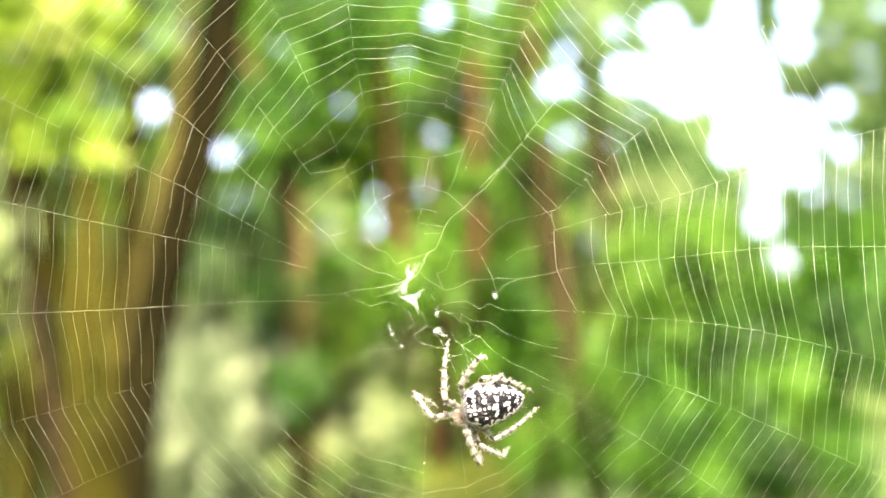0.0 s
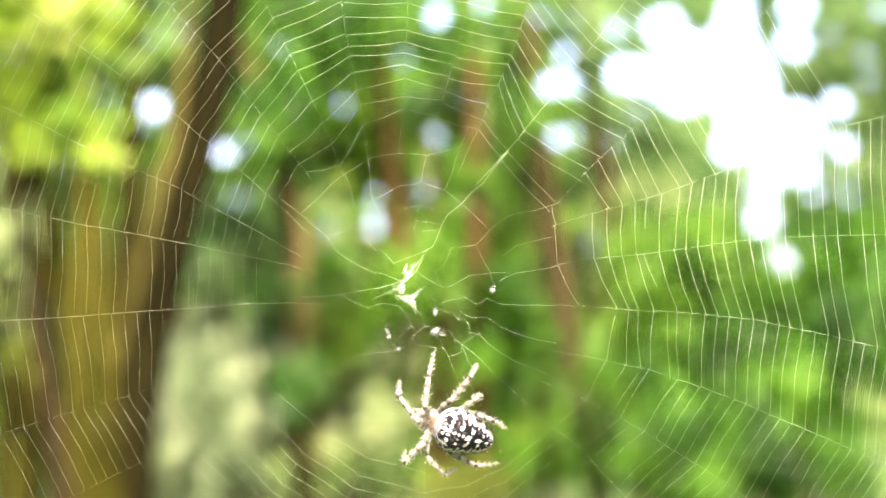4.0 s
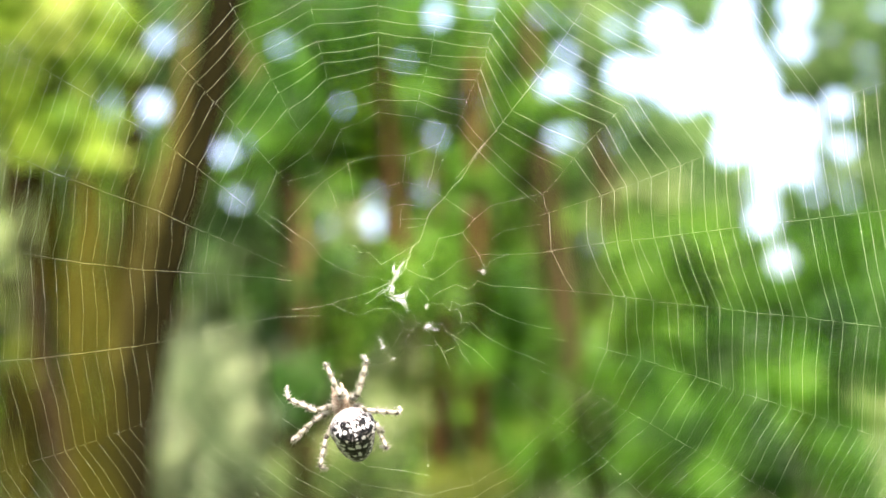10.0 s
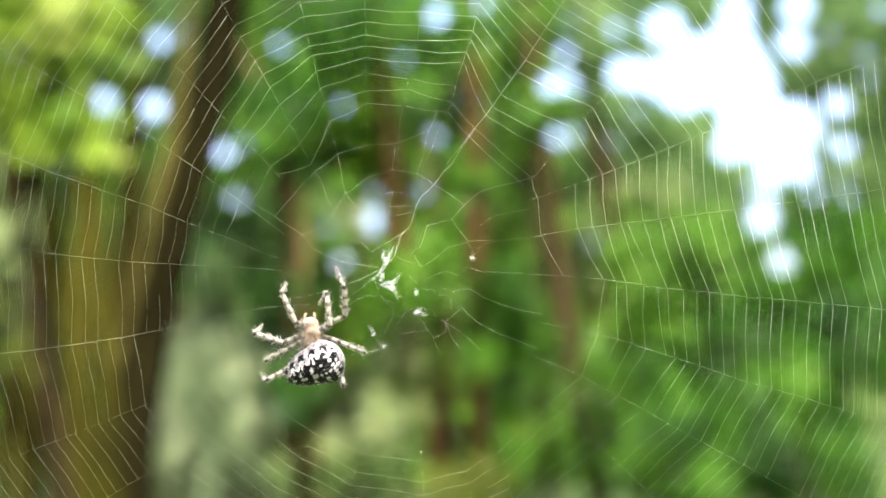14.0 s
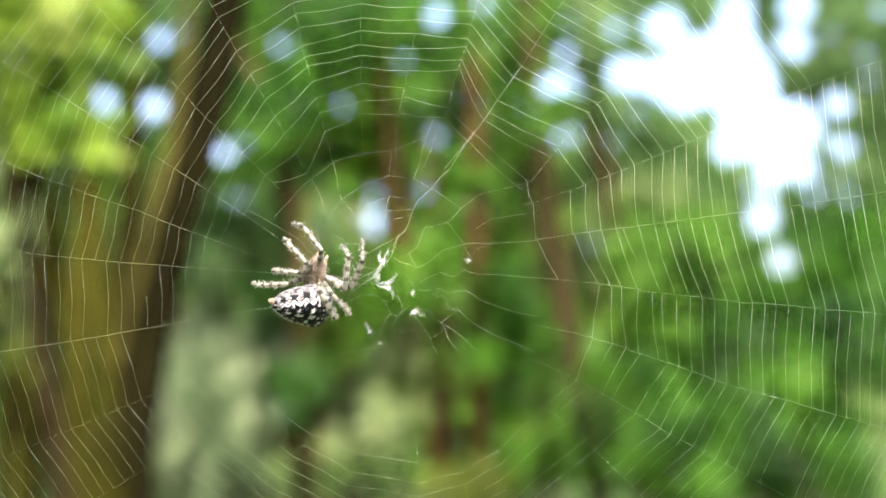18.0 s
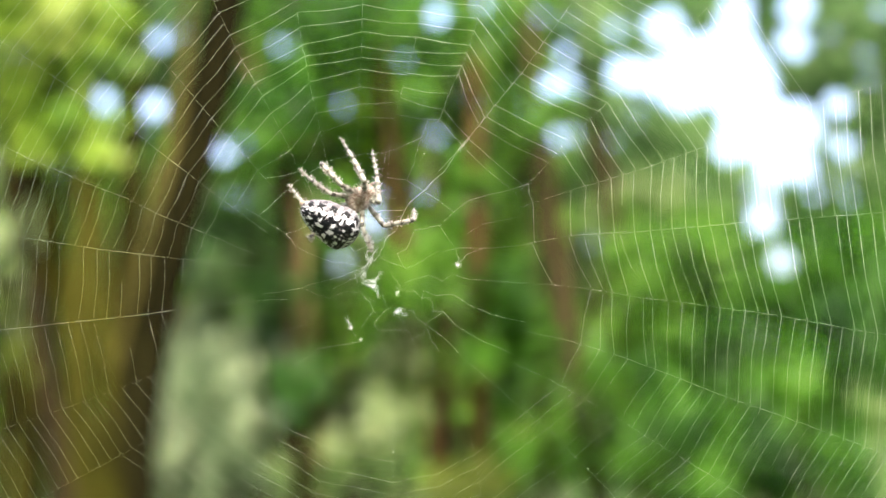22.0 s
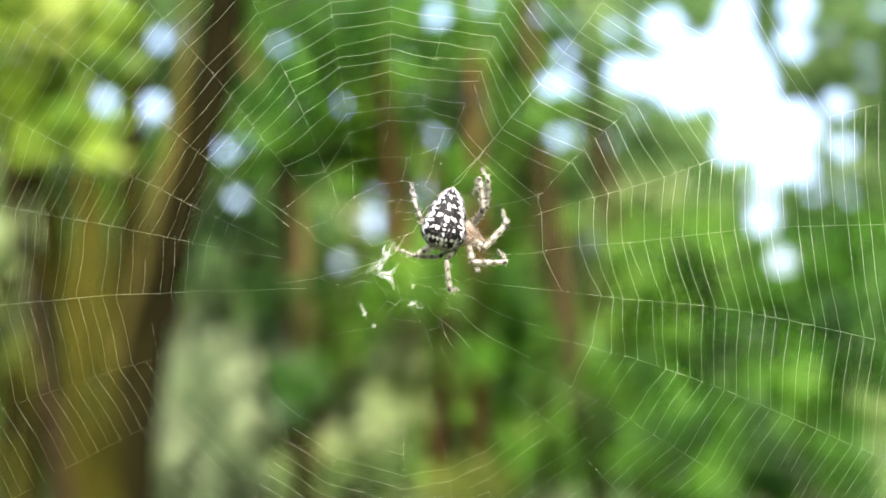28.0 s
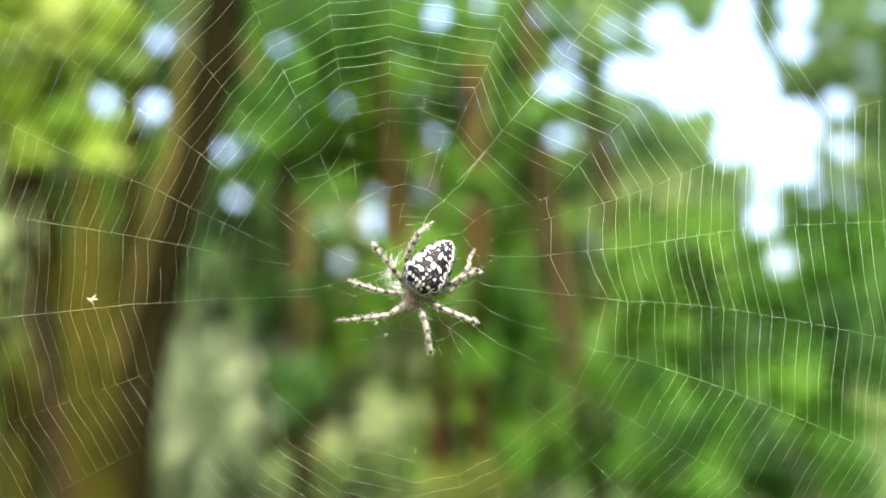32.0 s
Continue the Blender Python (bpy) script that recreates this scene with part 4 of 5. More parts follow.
def build_spiral():
    rnd = random.Random(5)
    count = len(RADIALS)
    GAPS = [rnd.uniform(20.5, 24.5) for _ in range(31)]
    turns = range(-3, 28)
    nodes = []
    for n, line in enumerate(RADIALS):
        first, dists = SPIRAL[n]
        row, d = {}, 0
        for k in turns:
            i = k - first
            if i < 0 or (i < len(dists) and not dists[i]):
                continue
            d = dists[i] if i < len(dists) else d + GAPS[k + 3]
            p = along(line, d + rnd.uniform(-0.8, 0.8) * (1 if i < len(dists) else 1.8))
            if p is not None:
                row[k] = p
        nodes.append(row)
    for n in range(count):
        m = (n + 1) % count
        fine = THIN * SPIRAL_WEIGHT[n]
        lines = []
        for k in turns:
            if k not in nodes[n] or k not in nodes[m]:
                continue
            p, q = nodes[n][k], nodes[m][k]
            seen = [c for c in (p, q) if -70 < c[0] < 1640 and -70 < c[1] < 952]
            if not seen or rnd.random() < 0.035:
                continue
            mid = (p + q) / 2
            mid = mid + (HUB - mid) * 0.006 + np.array((rnd.uniform(-1.2, 1.2), rnd.uniform(-1.2, 1.2)))
            cut = 1.0 if rnd.random() > 0.05 else 0.55
            lines.append([p, p + (mid - p) * cut, p + (q - p) * cut])
            if len(lines) == 3:
                SILKS.append(Silk("spiral_threads", lines, fine * (0.7 if k <= 0 else 1.0), 3))
                lines = []
        if lines:
            SILKS.append(Silk("spiral_threads", lines, fine, 3))


# The loose, patched silk round the hub.
HUB_LINES = []


def hub_line(*points):
    HUB_LINES.append(points)


hub_line((847, 232), (806, 293), (777, 325), (753, 346), (742, 373), (734, 396), (719, 408), (714, 428), (711, 437), (705, 447), (688, 458), (661, 471), (641, 479))
hub_line((734, 396), (711, 410), (694, 419), (669, 433))
hub_line((723, 403), (717, 414), (713, 430))
hub_line((711, 437), (737, 450), (758, 458), (774, 451), (802, 428), (839, 419), (854, 417), (898, 418), (945, 417), (964, 416))
hub_line((758, 458), (742, 433), (756, 425), (759, 415), (766, 392), (780, 389), (808, 382), (829, 359), (856, 338), (905, 326), (952, 312))
hub_line((808, 382), (824, 402), (839, 419), (847, 438))
hub_line((847, 442), (857, 429), (869, 423), (884, 419))
hub_line((858, 393), (868, 386), (881, 378), (941, 369))
hub_line((762, 483), (775, 476), (798, 467), (820, 476), (836, 462), (865, 472), (898, 474), (951, 480))
hub_line((757, 495), (771, 498), (778, 495), (792, 509), (794, 494), (814, 503), (842, 500), (866, 516), (907, 533), (966, 548))
hub_line((792, 509), (803, 507), (811, 516), (811, 531), (830, 531), (855, 556), (894, 580), (956, 608))
hub_line((830, 531), (802, 553), (835, 578), (861, 605))
hub_line((738, 472), (747, 480), (755, 491))
hub_line((725, 504), (736, 529), (758, 527), (781, 531), (791, 548), (802, 553), (814, 583), (828, 603))
hub_line((736, 529), (728, 540), (712, 534), (694, 562))
hub_line((712, 534), (705, 518), (688, 501), (662, 501))
hub_line((698, 510), (715, 517))
hub_line((736, 529), (715, 555), (723, 566), (750, 565), (772, 565))
hub_line((756, 541), (766, 551), (772, 565), (782, 580), (794, 608))
hub_line((802, 555), (801, 572), (782, 581))
hub_line((670, 549), (676, 567), (690, 587), (659, 594), (613, 604))
hub_line((673, 466), (682, 491), (689, 488))
hub_line((642, 452), (673, 457), (688, 458))
hub_line((669, 433), (651, 419), (643, 416), (631, 416), (623, 407), (613, 404))
hub_line((496, 380), (530, 345), (568, 308), (607, 281), (659, 268), (707, 263), (765, 236))
hub_line((777, 204), (765, 236), (754, 284), (745, 309))
hub_line((597, 379), (621, 343), (664, 315), (702, 304), (745, 309))
hub_line((745, 309), (782, 330), (829, 359))
hub_line((607, 281), (613, 309), (621, 343), (645, 369))
hub_line((707, 263), (702, 304))
hub_line((674, 349), (704, 339), (728, 341))
hub_line((704, 339), (699, 362), (698, 376))
hub_line((699, 362), (746, 360))
hub_line((712, 376), (742, 369))
hub_line((568, 308), (582, 333), (595, 362))
hub_line((460, 361), (496, 380), (545, 408), (578, 395))
hub_line((545, 408), (563, 429), (614, 448), (640, 454))
hub_line((582, 499), (613, 488), (641, 479))
hub_line((511, 513), (582, 499), (633, 515), (662, 501))
hub_line((662, 484), (638, 498))


def build_hub():
    rnd = random.Random(31)
    for n, line in enumerate(HUB_LINES):
        pts = [np.array(p, float) for p in line]
        for p, q in zip(pts, pts[1:]):
            k = p + (q - p) * 0.5 + np.array((rnd.uniform(-2, 2), rnd.uniform(-2, 2)))
            e = q + (q - p) * 0.03
            bead = [(p + (q - p) * rnd.random(), rnd.uniform(0.015, 0.042) * 1e-3) for _ in range(max(1, int(np.linalg.norm(q - p) / 10)))]
            SILKS.append(Silk("hub_thread", [[p, k, e]], THICK * 0.46 if n == 0 else (THICK * 0.3 if n < 3 else THIN * 0.92), 4, beads=bead))


# Wads of silk and prey remains: place, spread, label and the strokes of matted strands in it.
WADS = [
    ((706, 488), 9, "white wad of matted silk", [[(-24, -6), (-12, -1), (-2, 0), (10, 3)], [(-14, -4), (-2, -4), (8, -10), (16, -21)], [(-6, -2), (2, -6), (10, -16)], [(-8, 2), (2, 4), (8, 8)], [(4, 4), (8, 11), (14, 22)], [(-18, -4), (-6, -6), (6, -4)]]),
    ((698, 445), 7, "strand of matted silk", [[(10, -22), (4, -10), (0, 0), (-6, 14)], [(-10, -10), (-6, -2), (0, 4)], [(-8, -16), (-7, -6), (-2, 2)], [(2, -6), (-1, 6), (-9, 22)]]),
    ((690, 470), 5, "strand of matted silk", [[(4, -16), (-2, -8), (-12, 2), (-26, 14)], [(-1, -6), (0, 4), (-1, 12)], [(0, -4), (2, 4), (1, 10)]]),
    ((755, 534), 6, "grey speck of prey remains", [[(-8, 4), (-2, 0), (6, -9)], [(-3, 5), (1, 0), (5, -4)], [(2, -1), (10, 3), (20, 6)]]),
    ((752, 500), 4, "small silk speck", [[(0, -6), (1, 0), (0, 7)], [(-2, -3), (2, 3)]]),
    ((694, 583), 3.2, "white silk dot", [[(-3, -1), (0, 0), (3, 1)]]),
    ((675, 563), 3.6, "white silk dot", [[(-4, 2), (0, 0), (4, -2)], [(-8, -20), (-4, -8), (0, 0)]]),
    ((845, 447), 4, "tiny prey scrap", [[(-6, -4), (0, 0), (4, 6)], [(0, -8), (0, 0), (5, 2)]]),
]


def build_wads():
    rnd = random.Random(77)
    for c, spread, label, strokes in WADS:
        c = np.array(c, float)
        o = rest(c)

        def spot(p):
            return on_web(*rest(p), rnd.uniform(-0.1e-3, 0.25e-3)) - on_web(*o)

        chunks = []
        for line in strokes:
            pts = [c + np.array(p, float) for p in line]
            for k in range(8):
                path = [p + np.array((rnd.gauss(0, 2.4), rnd.gauss(0, 2.4))) for p in pts]
                n = len(path) - 1
                chunks.append(tube([spot(p) for p in path], [UNIT * rnd.uniform(0.07, 0.2) * max(0.25, 1 - abs(2 * i / n - 0.9)) for i in range(n + 1)], 5))
        for k in range(int(4 * spread)):
            a = rnd.uniform(0, 2 * math.pi)
            p, path = c + np.array((rnd.gauss(0, 0.45), rnd.gauss(0, 0.35))) * spread, []
            for i in range(4):
                path.append(spot(p))
                a += rnd.uniform(-0.8, 0.8)
                p = p + np.array((math.cos(a), math.sin(a))) * spread * rnd.uniform(0.1, 0.35)
            chunks.append(tube(path, [UNIT * rnd.uniform(0.12, 0.42) * (1 - i / 4.4) for i in range(4)], 4))
        wad = Silk("silk_wad", [[c - 5, c, c + 5]], THIN, 3, label, SILK_DENSE)
        tagged(wad.ob, kind="stuff")
        wad.ob.data = mesh_of("silk_wad", *merge(chunks), SILK_DENSE)
        SILKS.append(wad)


def build_moorings():
    """Long threads that moor the web to the ground below it."""
    for (u, v), side in (((420, 950), -0.5), ((760, 960), 0.1), ((1220, 945), 0.6)):
        top = on_web(*rest((u, v)))
        low = WEB.inverted() @ Vector((side, 0.14, 0.0))
        pts = [top + (low - top) * k / 6 for k in range(7)]
        part("mooring_thread", mesh_of("mooring_thread", *tube(pts, THIN, 4), SILK), web)


build_radials()
build_moorings()
build_spiral()
build_hub()
build_wads()


# ---- the spider ----
spider = new("garden_spider")
tagged(spider, "pale garden spider with a black and white marbled abdomen", "spider")
ABD_L, ABD_W, ABD_H = 55 * UNIT, 42.5 * UNIT, 38 * UNIT


SPOTS = ((0.155, 0.0, 0.030), (0.215, 0.0, 0.034), (0.285, 0.0, 0.026), (0.345, 0.0, 0.020), (0.225, 0.16, 0.026), (0.235, 0.32, 0.028), (0.25, 0.46, 0.024), (0.15, 0.24, 0.026), (0.40, 0.0, 0.016))


def marking(u, v):
    """Light and dark of the back: u from front 0 to rear 1, v across from -1 to 1."""
    u += 0.016 * noise.noise(Vector((u * 12, v * 7, 4.0)))
    v += 0.05 * noise.noise(Vector((u * 10, v * 8, 8.0)))
    w = abs(v)
    n2 = noise.noise(Vector((u * 19, v * 13, 5.0)))
    n3 = noise.noise(Vector((u * 34, v * 22, 11.0)))
    wave = u * 7.5 + 0.12 * (v > 0)
    k = wave - math.floor(wave)
    side = 0.62 - 0.46 * max(0.0, u - 0.35) + 0.10 * math.sin(2 * math.pi * wave)
    val = 0.05 + 0.06 * n3
    if u < 0.16 + 0.03 * math.cos(w * 5):
        net = abs(noise.noise(Vector((u * 26, v * 12, 21.0))))
        val = 0.74 + 0.16 * n3 if net > 0.10 else 0.42
        if 0.09 < u and 0.10 < w < 0.6 and n2 > 0.0:
            val = 0.08
    elif abs(w - side) < 0.050 + 0.02 * n3 and u < 0.93:
        val = 0.95
    elif w > side:
        if math.sin(2 * math.pi * wave + 2.2 + 2.0 * w) + 0.9 * n2 > 0.15:
            val = 0.66 + 0.3 * n3
        elif w > 0.86:
            val = 0.55 + 0.25 * n2
    elif u > 0.36 and 0.12 < k < 0.36 + 0.1 * n2 and side - 0.30 < w and n3 > -0.3:
        val = 0.90
    elif u > 0.34 and 0.13 < w < side - 0.16 and 0.55 < k < 0.88 and n2 > -0.25:
        val = 0.88
    elif u > 0.38 and w < 0.075 + 0.03 * n3 and 0.30 < k < 0.78:
        val = 0.85
    elif 0.22 < u < 0.46 and w < side - 0.10 and n2 > -0.05:
        val = 0.46 + 0.2 * n3
    for su, sv, sr in SPOTS:
        if (u - su) ** 2 + ((w - sv) * 0.5) ** 2 < sr ** 2 * (1 + 0.7 * n3):
            val = 0.97
    return min(1.0, max(0.0, val))


def abdomen_mesh():
    rings, seg = 120, 144
    verts, faces, col = [], [], []
    for i in range(rings + 1):
        u = i / rings
        x = ABD_L * math.cos(math.pi * u)
        prof = math.sin(math.pi * u) ** 0.80 * (1.10 - 0.56 * u) * (1 + 0.12 * math.exp(-((u - 0.32) / 0.13) ** 2))
        for k in range(seg):
            a = 2 * math.pi * k / seg
            y, z = math.cos(a), math.sin(a)
            hump = 1 + 0.07 * math.exp(-((u - 0.30) / 0.09) ** 2) * math.exp(-((abs(y) - 0.62) / 0.2) ** 2) * (z > 0)
            bump = hump * (1 + 0.02 * noise.noise(Vector((u * 12, y * 5, z * 5))))
            verts.append((x, y * ABD_W * prof * bump, z * ABD_H * prof * bump))
            v = math.asin(max(-1, min(1, y))) / (math.pi / 2)
            under = (0.70 if u < 0.3 else 0.58) + 0.3 * noise.noise(Vector((u * 14, y * 9, z * 9)))
            col.append(marking(u, v) if z > -0.15 else under)
    for i in range(rings):
        for k in range(seg):
            j = (k + 1) % seg
            faces.append((i * seg + k, i * seg + j, (i + 1) * seg + j, (i + 1) * seg + k))
    me = mesh_of("abdomen", verts, faces, ABDOMEN)
    at = me.attributes.new("marking", "FLOAT", "POINT")
    at.data.foreach_set("value", col)
    return me


def hairs(rnd, count, spot, length, radius):
    """Short stiff hairs: spot(rnd) gives a root and a way out."""
    out = []
    for _ in range(count):
        p, d = spot(rnd)
        d = (d + Vector((rnd.gauss(0, 0.25), rnd.gauss(0, 0.25), rnd.gauss(0, 0.25)))).normalized()
        q = p + d * length * rnd.uniform(0.6, 1.3)
        out.append(tube([p, (p + q) / 2 + Vector((0, 0, 0.1 * length)), q], [radius, radius * 0.7, radius * 0.2], 3))
    return merge(out)


rng = random.Random(9)
abdomen = part("abdomen", abdomen_mesh(), spider, "black and white marbled abdomen with a pale cross")


def abdomen_root(r):
    u, a = r.uniform(0.05, 0.97), r.uniform(0, 2 * math.pi)
    prof = math.sin(math.pi * u) ** 0.86 * (1.08 - 0.38 * u)
    p = Vector((ABD_L * math.cos(math.pi * u), math.cos(a) * ABD_W * prof, math.sin(a) * ABD_H * prof))
    return p, Vector((p.x / ABD_L, p.y / ABD_W, p.z / ABD_H)).normalized()


part("abdomen_hair", mesh_of("abdomen_hair", *hairs(rng, 150, abdomen_root, 0.30e-3, 0.010e-3), HAIR), abdomen, "short pale hairs")
v, f = tube([(-ABD_L * 0.92, 0, -0.4e-3), (-ABD_L * 1.02, 0, -0.7e-3), (-ABD_L * 1.08, 0, -0.9e-3)], [0.55e-3, 0.42e-3, 0.15e-3], 10)
part("spinneret", mesh_of("spinneret", v, f, CARAPACE), abdomen, "tan spinneret")


def head_mesh():
    rings, seg = 24, 28
    L, W, H = 28 * UNIT, 23 * UNIT, 15 * UNIT
    verts, faces = [], []
    for i in range(rings + 1):
        u = i / rings
        prof = math.sin(math.pi * u) ** 0.7 * (0.72 + 0.38 * u) * (1 - 0.16 * math.exp(-((u - 0.36) / 0.08) ** 2))
        for k in range(seg):
            a = 2 * math.pi * k / seg
            dent = 1 - 0.12 * math.exp(-((u - 0.62) / 0.1) ** 2) * max(0, math.sin(a)) ** 6
            verts.append((L * math.cos(math.pi * u), W * prof * math.cos(a), H * prof * math.sin(a) * dent))
    for i in range(rings):
        for k in range(seg):
            j = (k + 1) % seg
            faces.append((i * seg + k, i * seg + j, (i + 1) * seg + j, (i + 1) * seg + k))
    return mesh_of("head", verts, faces, CARAPACE)


head = part("cephalothorax", head_mesh(), spider, "tan cephalothorax with pale hairs")
for s in (-1, 1):
    pts = [Vector((20, 7 * s, -6)) * UNIT, Vector((28, 9 * s, -3)) * UNIT, Vector((33, 8 * s, -7)) * UNIT, Vector((34, 6 * s, -13)) * UNIT]
    part("pedipalp", mesh_of("pedipalp", *tube(pts, [2.6 * UNIT, 3.0 * UNIT, 2.6 * UNIT, 1.2 * UNIT], 8), CARAPACE), head, "pale hairy feeler")


def head_root(r):
    a, b = r.uniform(0, 2 * math.pi), r.uniform(0.1, 1.2)
    d = Vector((math.cos(a) * math.sin(b), math.sin(a) * math.sin(b), math.cos(b)))
    return Vector((d.x * 27, d.y * 22, d.z * 15)) * UNIT, d


part("head_hair", mesh_of("head_hair", *hairs(rng, 480, head_root, 0.62e-3, 0.017e-3), HAIR), head, "pale hairs")

# Lengths of femur, tibia and last joints of the four pairs of legs, from the front pair on.
REACH = [tuple(k * UNIT for k in row) for row in ((58, 58, 66), (55, 54, 60), (49, 46, 52), (54, 50, 56))]
PAIR = (3, 2, 1, 0, 0, 1, 2, 3)


def limb_mesh(name, length, radii, bands, bristles, seed):
    """A leg segment along z from its root, with dark bands, stout spines and fine hairs."""
    rnd = random.Random(seed)
    rings, sides = 26, 12
    knots = np.linspace(0, 1, len(radii))
    chunks, col = [], []

    def dark(k):
        return max([d * math.exp(-((k - at) / wide) ** 4) for at, wide, d in bands] + [0.0])

    pts = [Vector((0, 0, length * i / rings)) for i in range(rings + 1)]
    wide = [float(np.interp(i / rings, knots, radii)) * (1 + 0.05 * noise.noise(Vector((seed, i * 0.6, 0)))) * UNIT for i in range(rings + 1)]
    chunks.append(tube(pts, wide, sides))
    for i in range(rings + 1):
        col += [min(1.0, dark(i / rings) + 0.10 * noise.noise(Vector((seed, i * 0.5, k)))) for k in range(sides)]
    for n in range(bristles):
        stout = n % 4 == 0
        k, a = rnd.uniform(0.05, 0.96), rnd.uniform(0, 2 * math.pi)
        r = float(np.interp(k, knots, radii)) * UNIT
        root = Vector((math.cos(a) * r * 0.85, math.sin(a) * r * 0.85, k * length))
        far = (rnd.uniform(6.0, 9.5) if stout else rnd.uniform(2.2, 4.2)) * (0.5 + 0.5 * r / (max(radii) * UNIT))
        tip = root + Vector((math.cos(a), math.sin(a), rnd.uniform(0.5, 1.0))).normalized() * far * UNIT
        thick = 0.75 if stout else 0.34
        chunks.append(tube([root, (root + tip) / 2, tip], [thick * UNIT, thick * 0.8 * UNIT, 0.15 * UNIT], 4))
        col += [0.24 + 0.4 * dark(k)] * 4 + [-0.1] * 8
    me = mesh_of(name, *merge(chunks), LEG)
    at = me.attributes.new("marking", "FLOAT", "POINT")
    at.data.foreach_set("value", col)
    return me


JOINTED = []
for n, (fl, tl, ml) in enumerate(REACH):
    fat = (0.92, 0.88, 0.76, 0.88)[n]
    tone = (0.95, 0.95, 1.0, 1.2)[n]
    JOINTED.append((
        limb_mesh("femur", fl, [3.6 * fat, 5.0 * fat, 5.8 * fat, 5.6 * fat, 5.0 * fat, 4.2 * fat], ((0.52, 0.07, 0.42 * tone), (0.93, 0.08, 0.75 * tone)), 90, 10 + n),
        limb_mesh("tibia", tl, [4.2 * fat, 5.4 * fat, 4.5 * fat, 4.9 * fat, 4.5 * fat, 3.4 * fat], ((0.30, 0.05, 0.62 * tone), (0.62, 0.06, 0.5 * tone), (0.95, 0.07, 0.85 * tone)), 120, 20 + n),
        limb_mesh("metatarsus", ml, [3.2 * fat, 3.3 * fat, 2.7 * fat, 2.1 * fat, 1.4 * fat, 0.5 * fat], ((0.38, 0.06, 0.45 * tone), (0.66, 0.05, 0.65 * tone), (0.98, 0.08, 0.95 * tone)), 100, 30 + n),
    ))
LEGS = []
for i in range(8):
    femur, tibia, metatarsus = JOINTED[PAIR[i]]
    fem = part("leg", femur, spider, "bristly cream leg with brown bands")
    LEGS.append((fem, part("tibia", tibia, fem), part("metatarsus", metatarsus, fem)))

POSES = []


def step(t, back, axis, head_at, *legs):
    """Seconds; the middle of the abdomen; the way its front points; the head; then knee and foot of the legs, clockwise from the left rear one."""
    POSES.append((t, back, axis, head_at, legs))


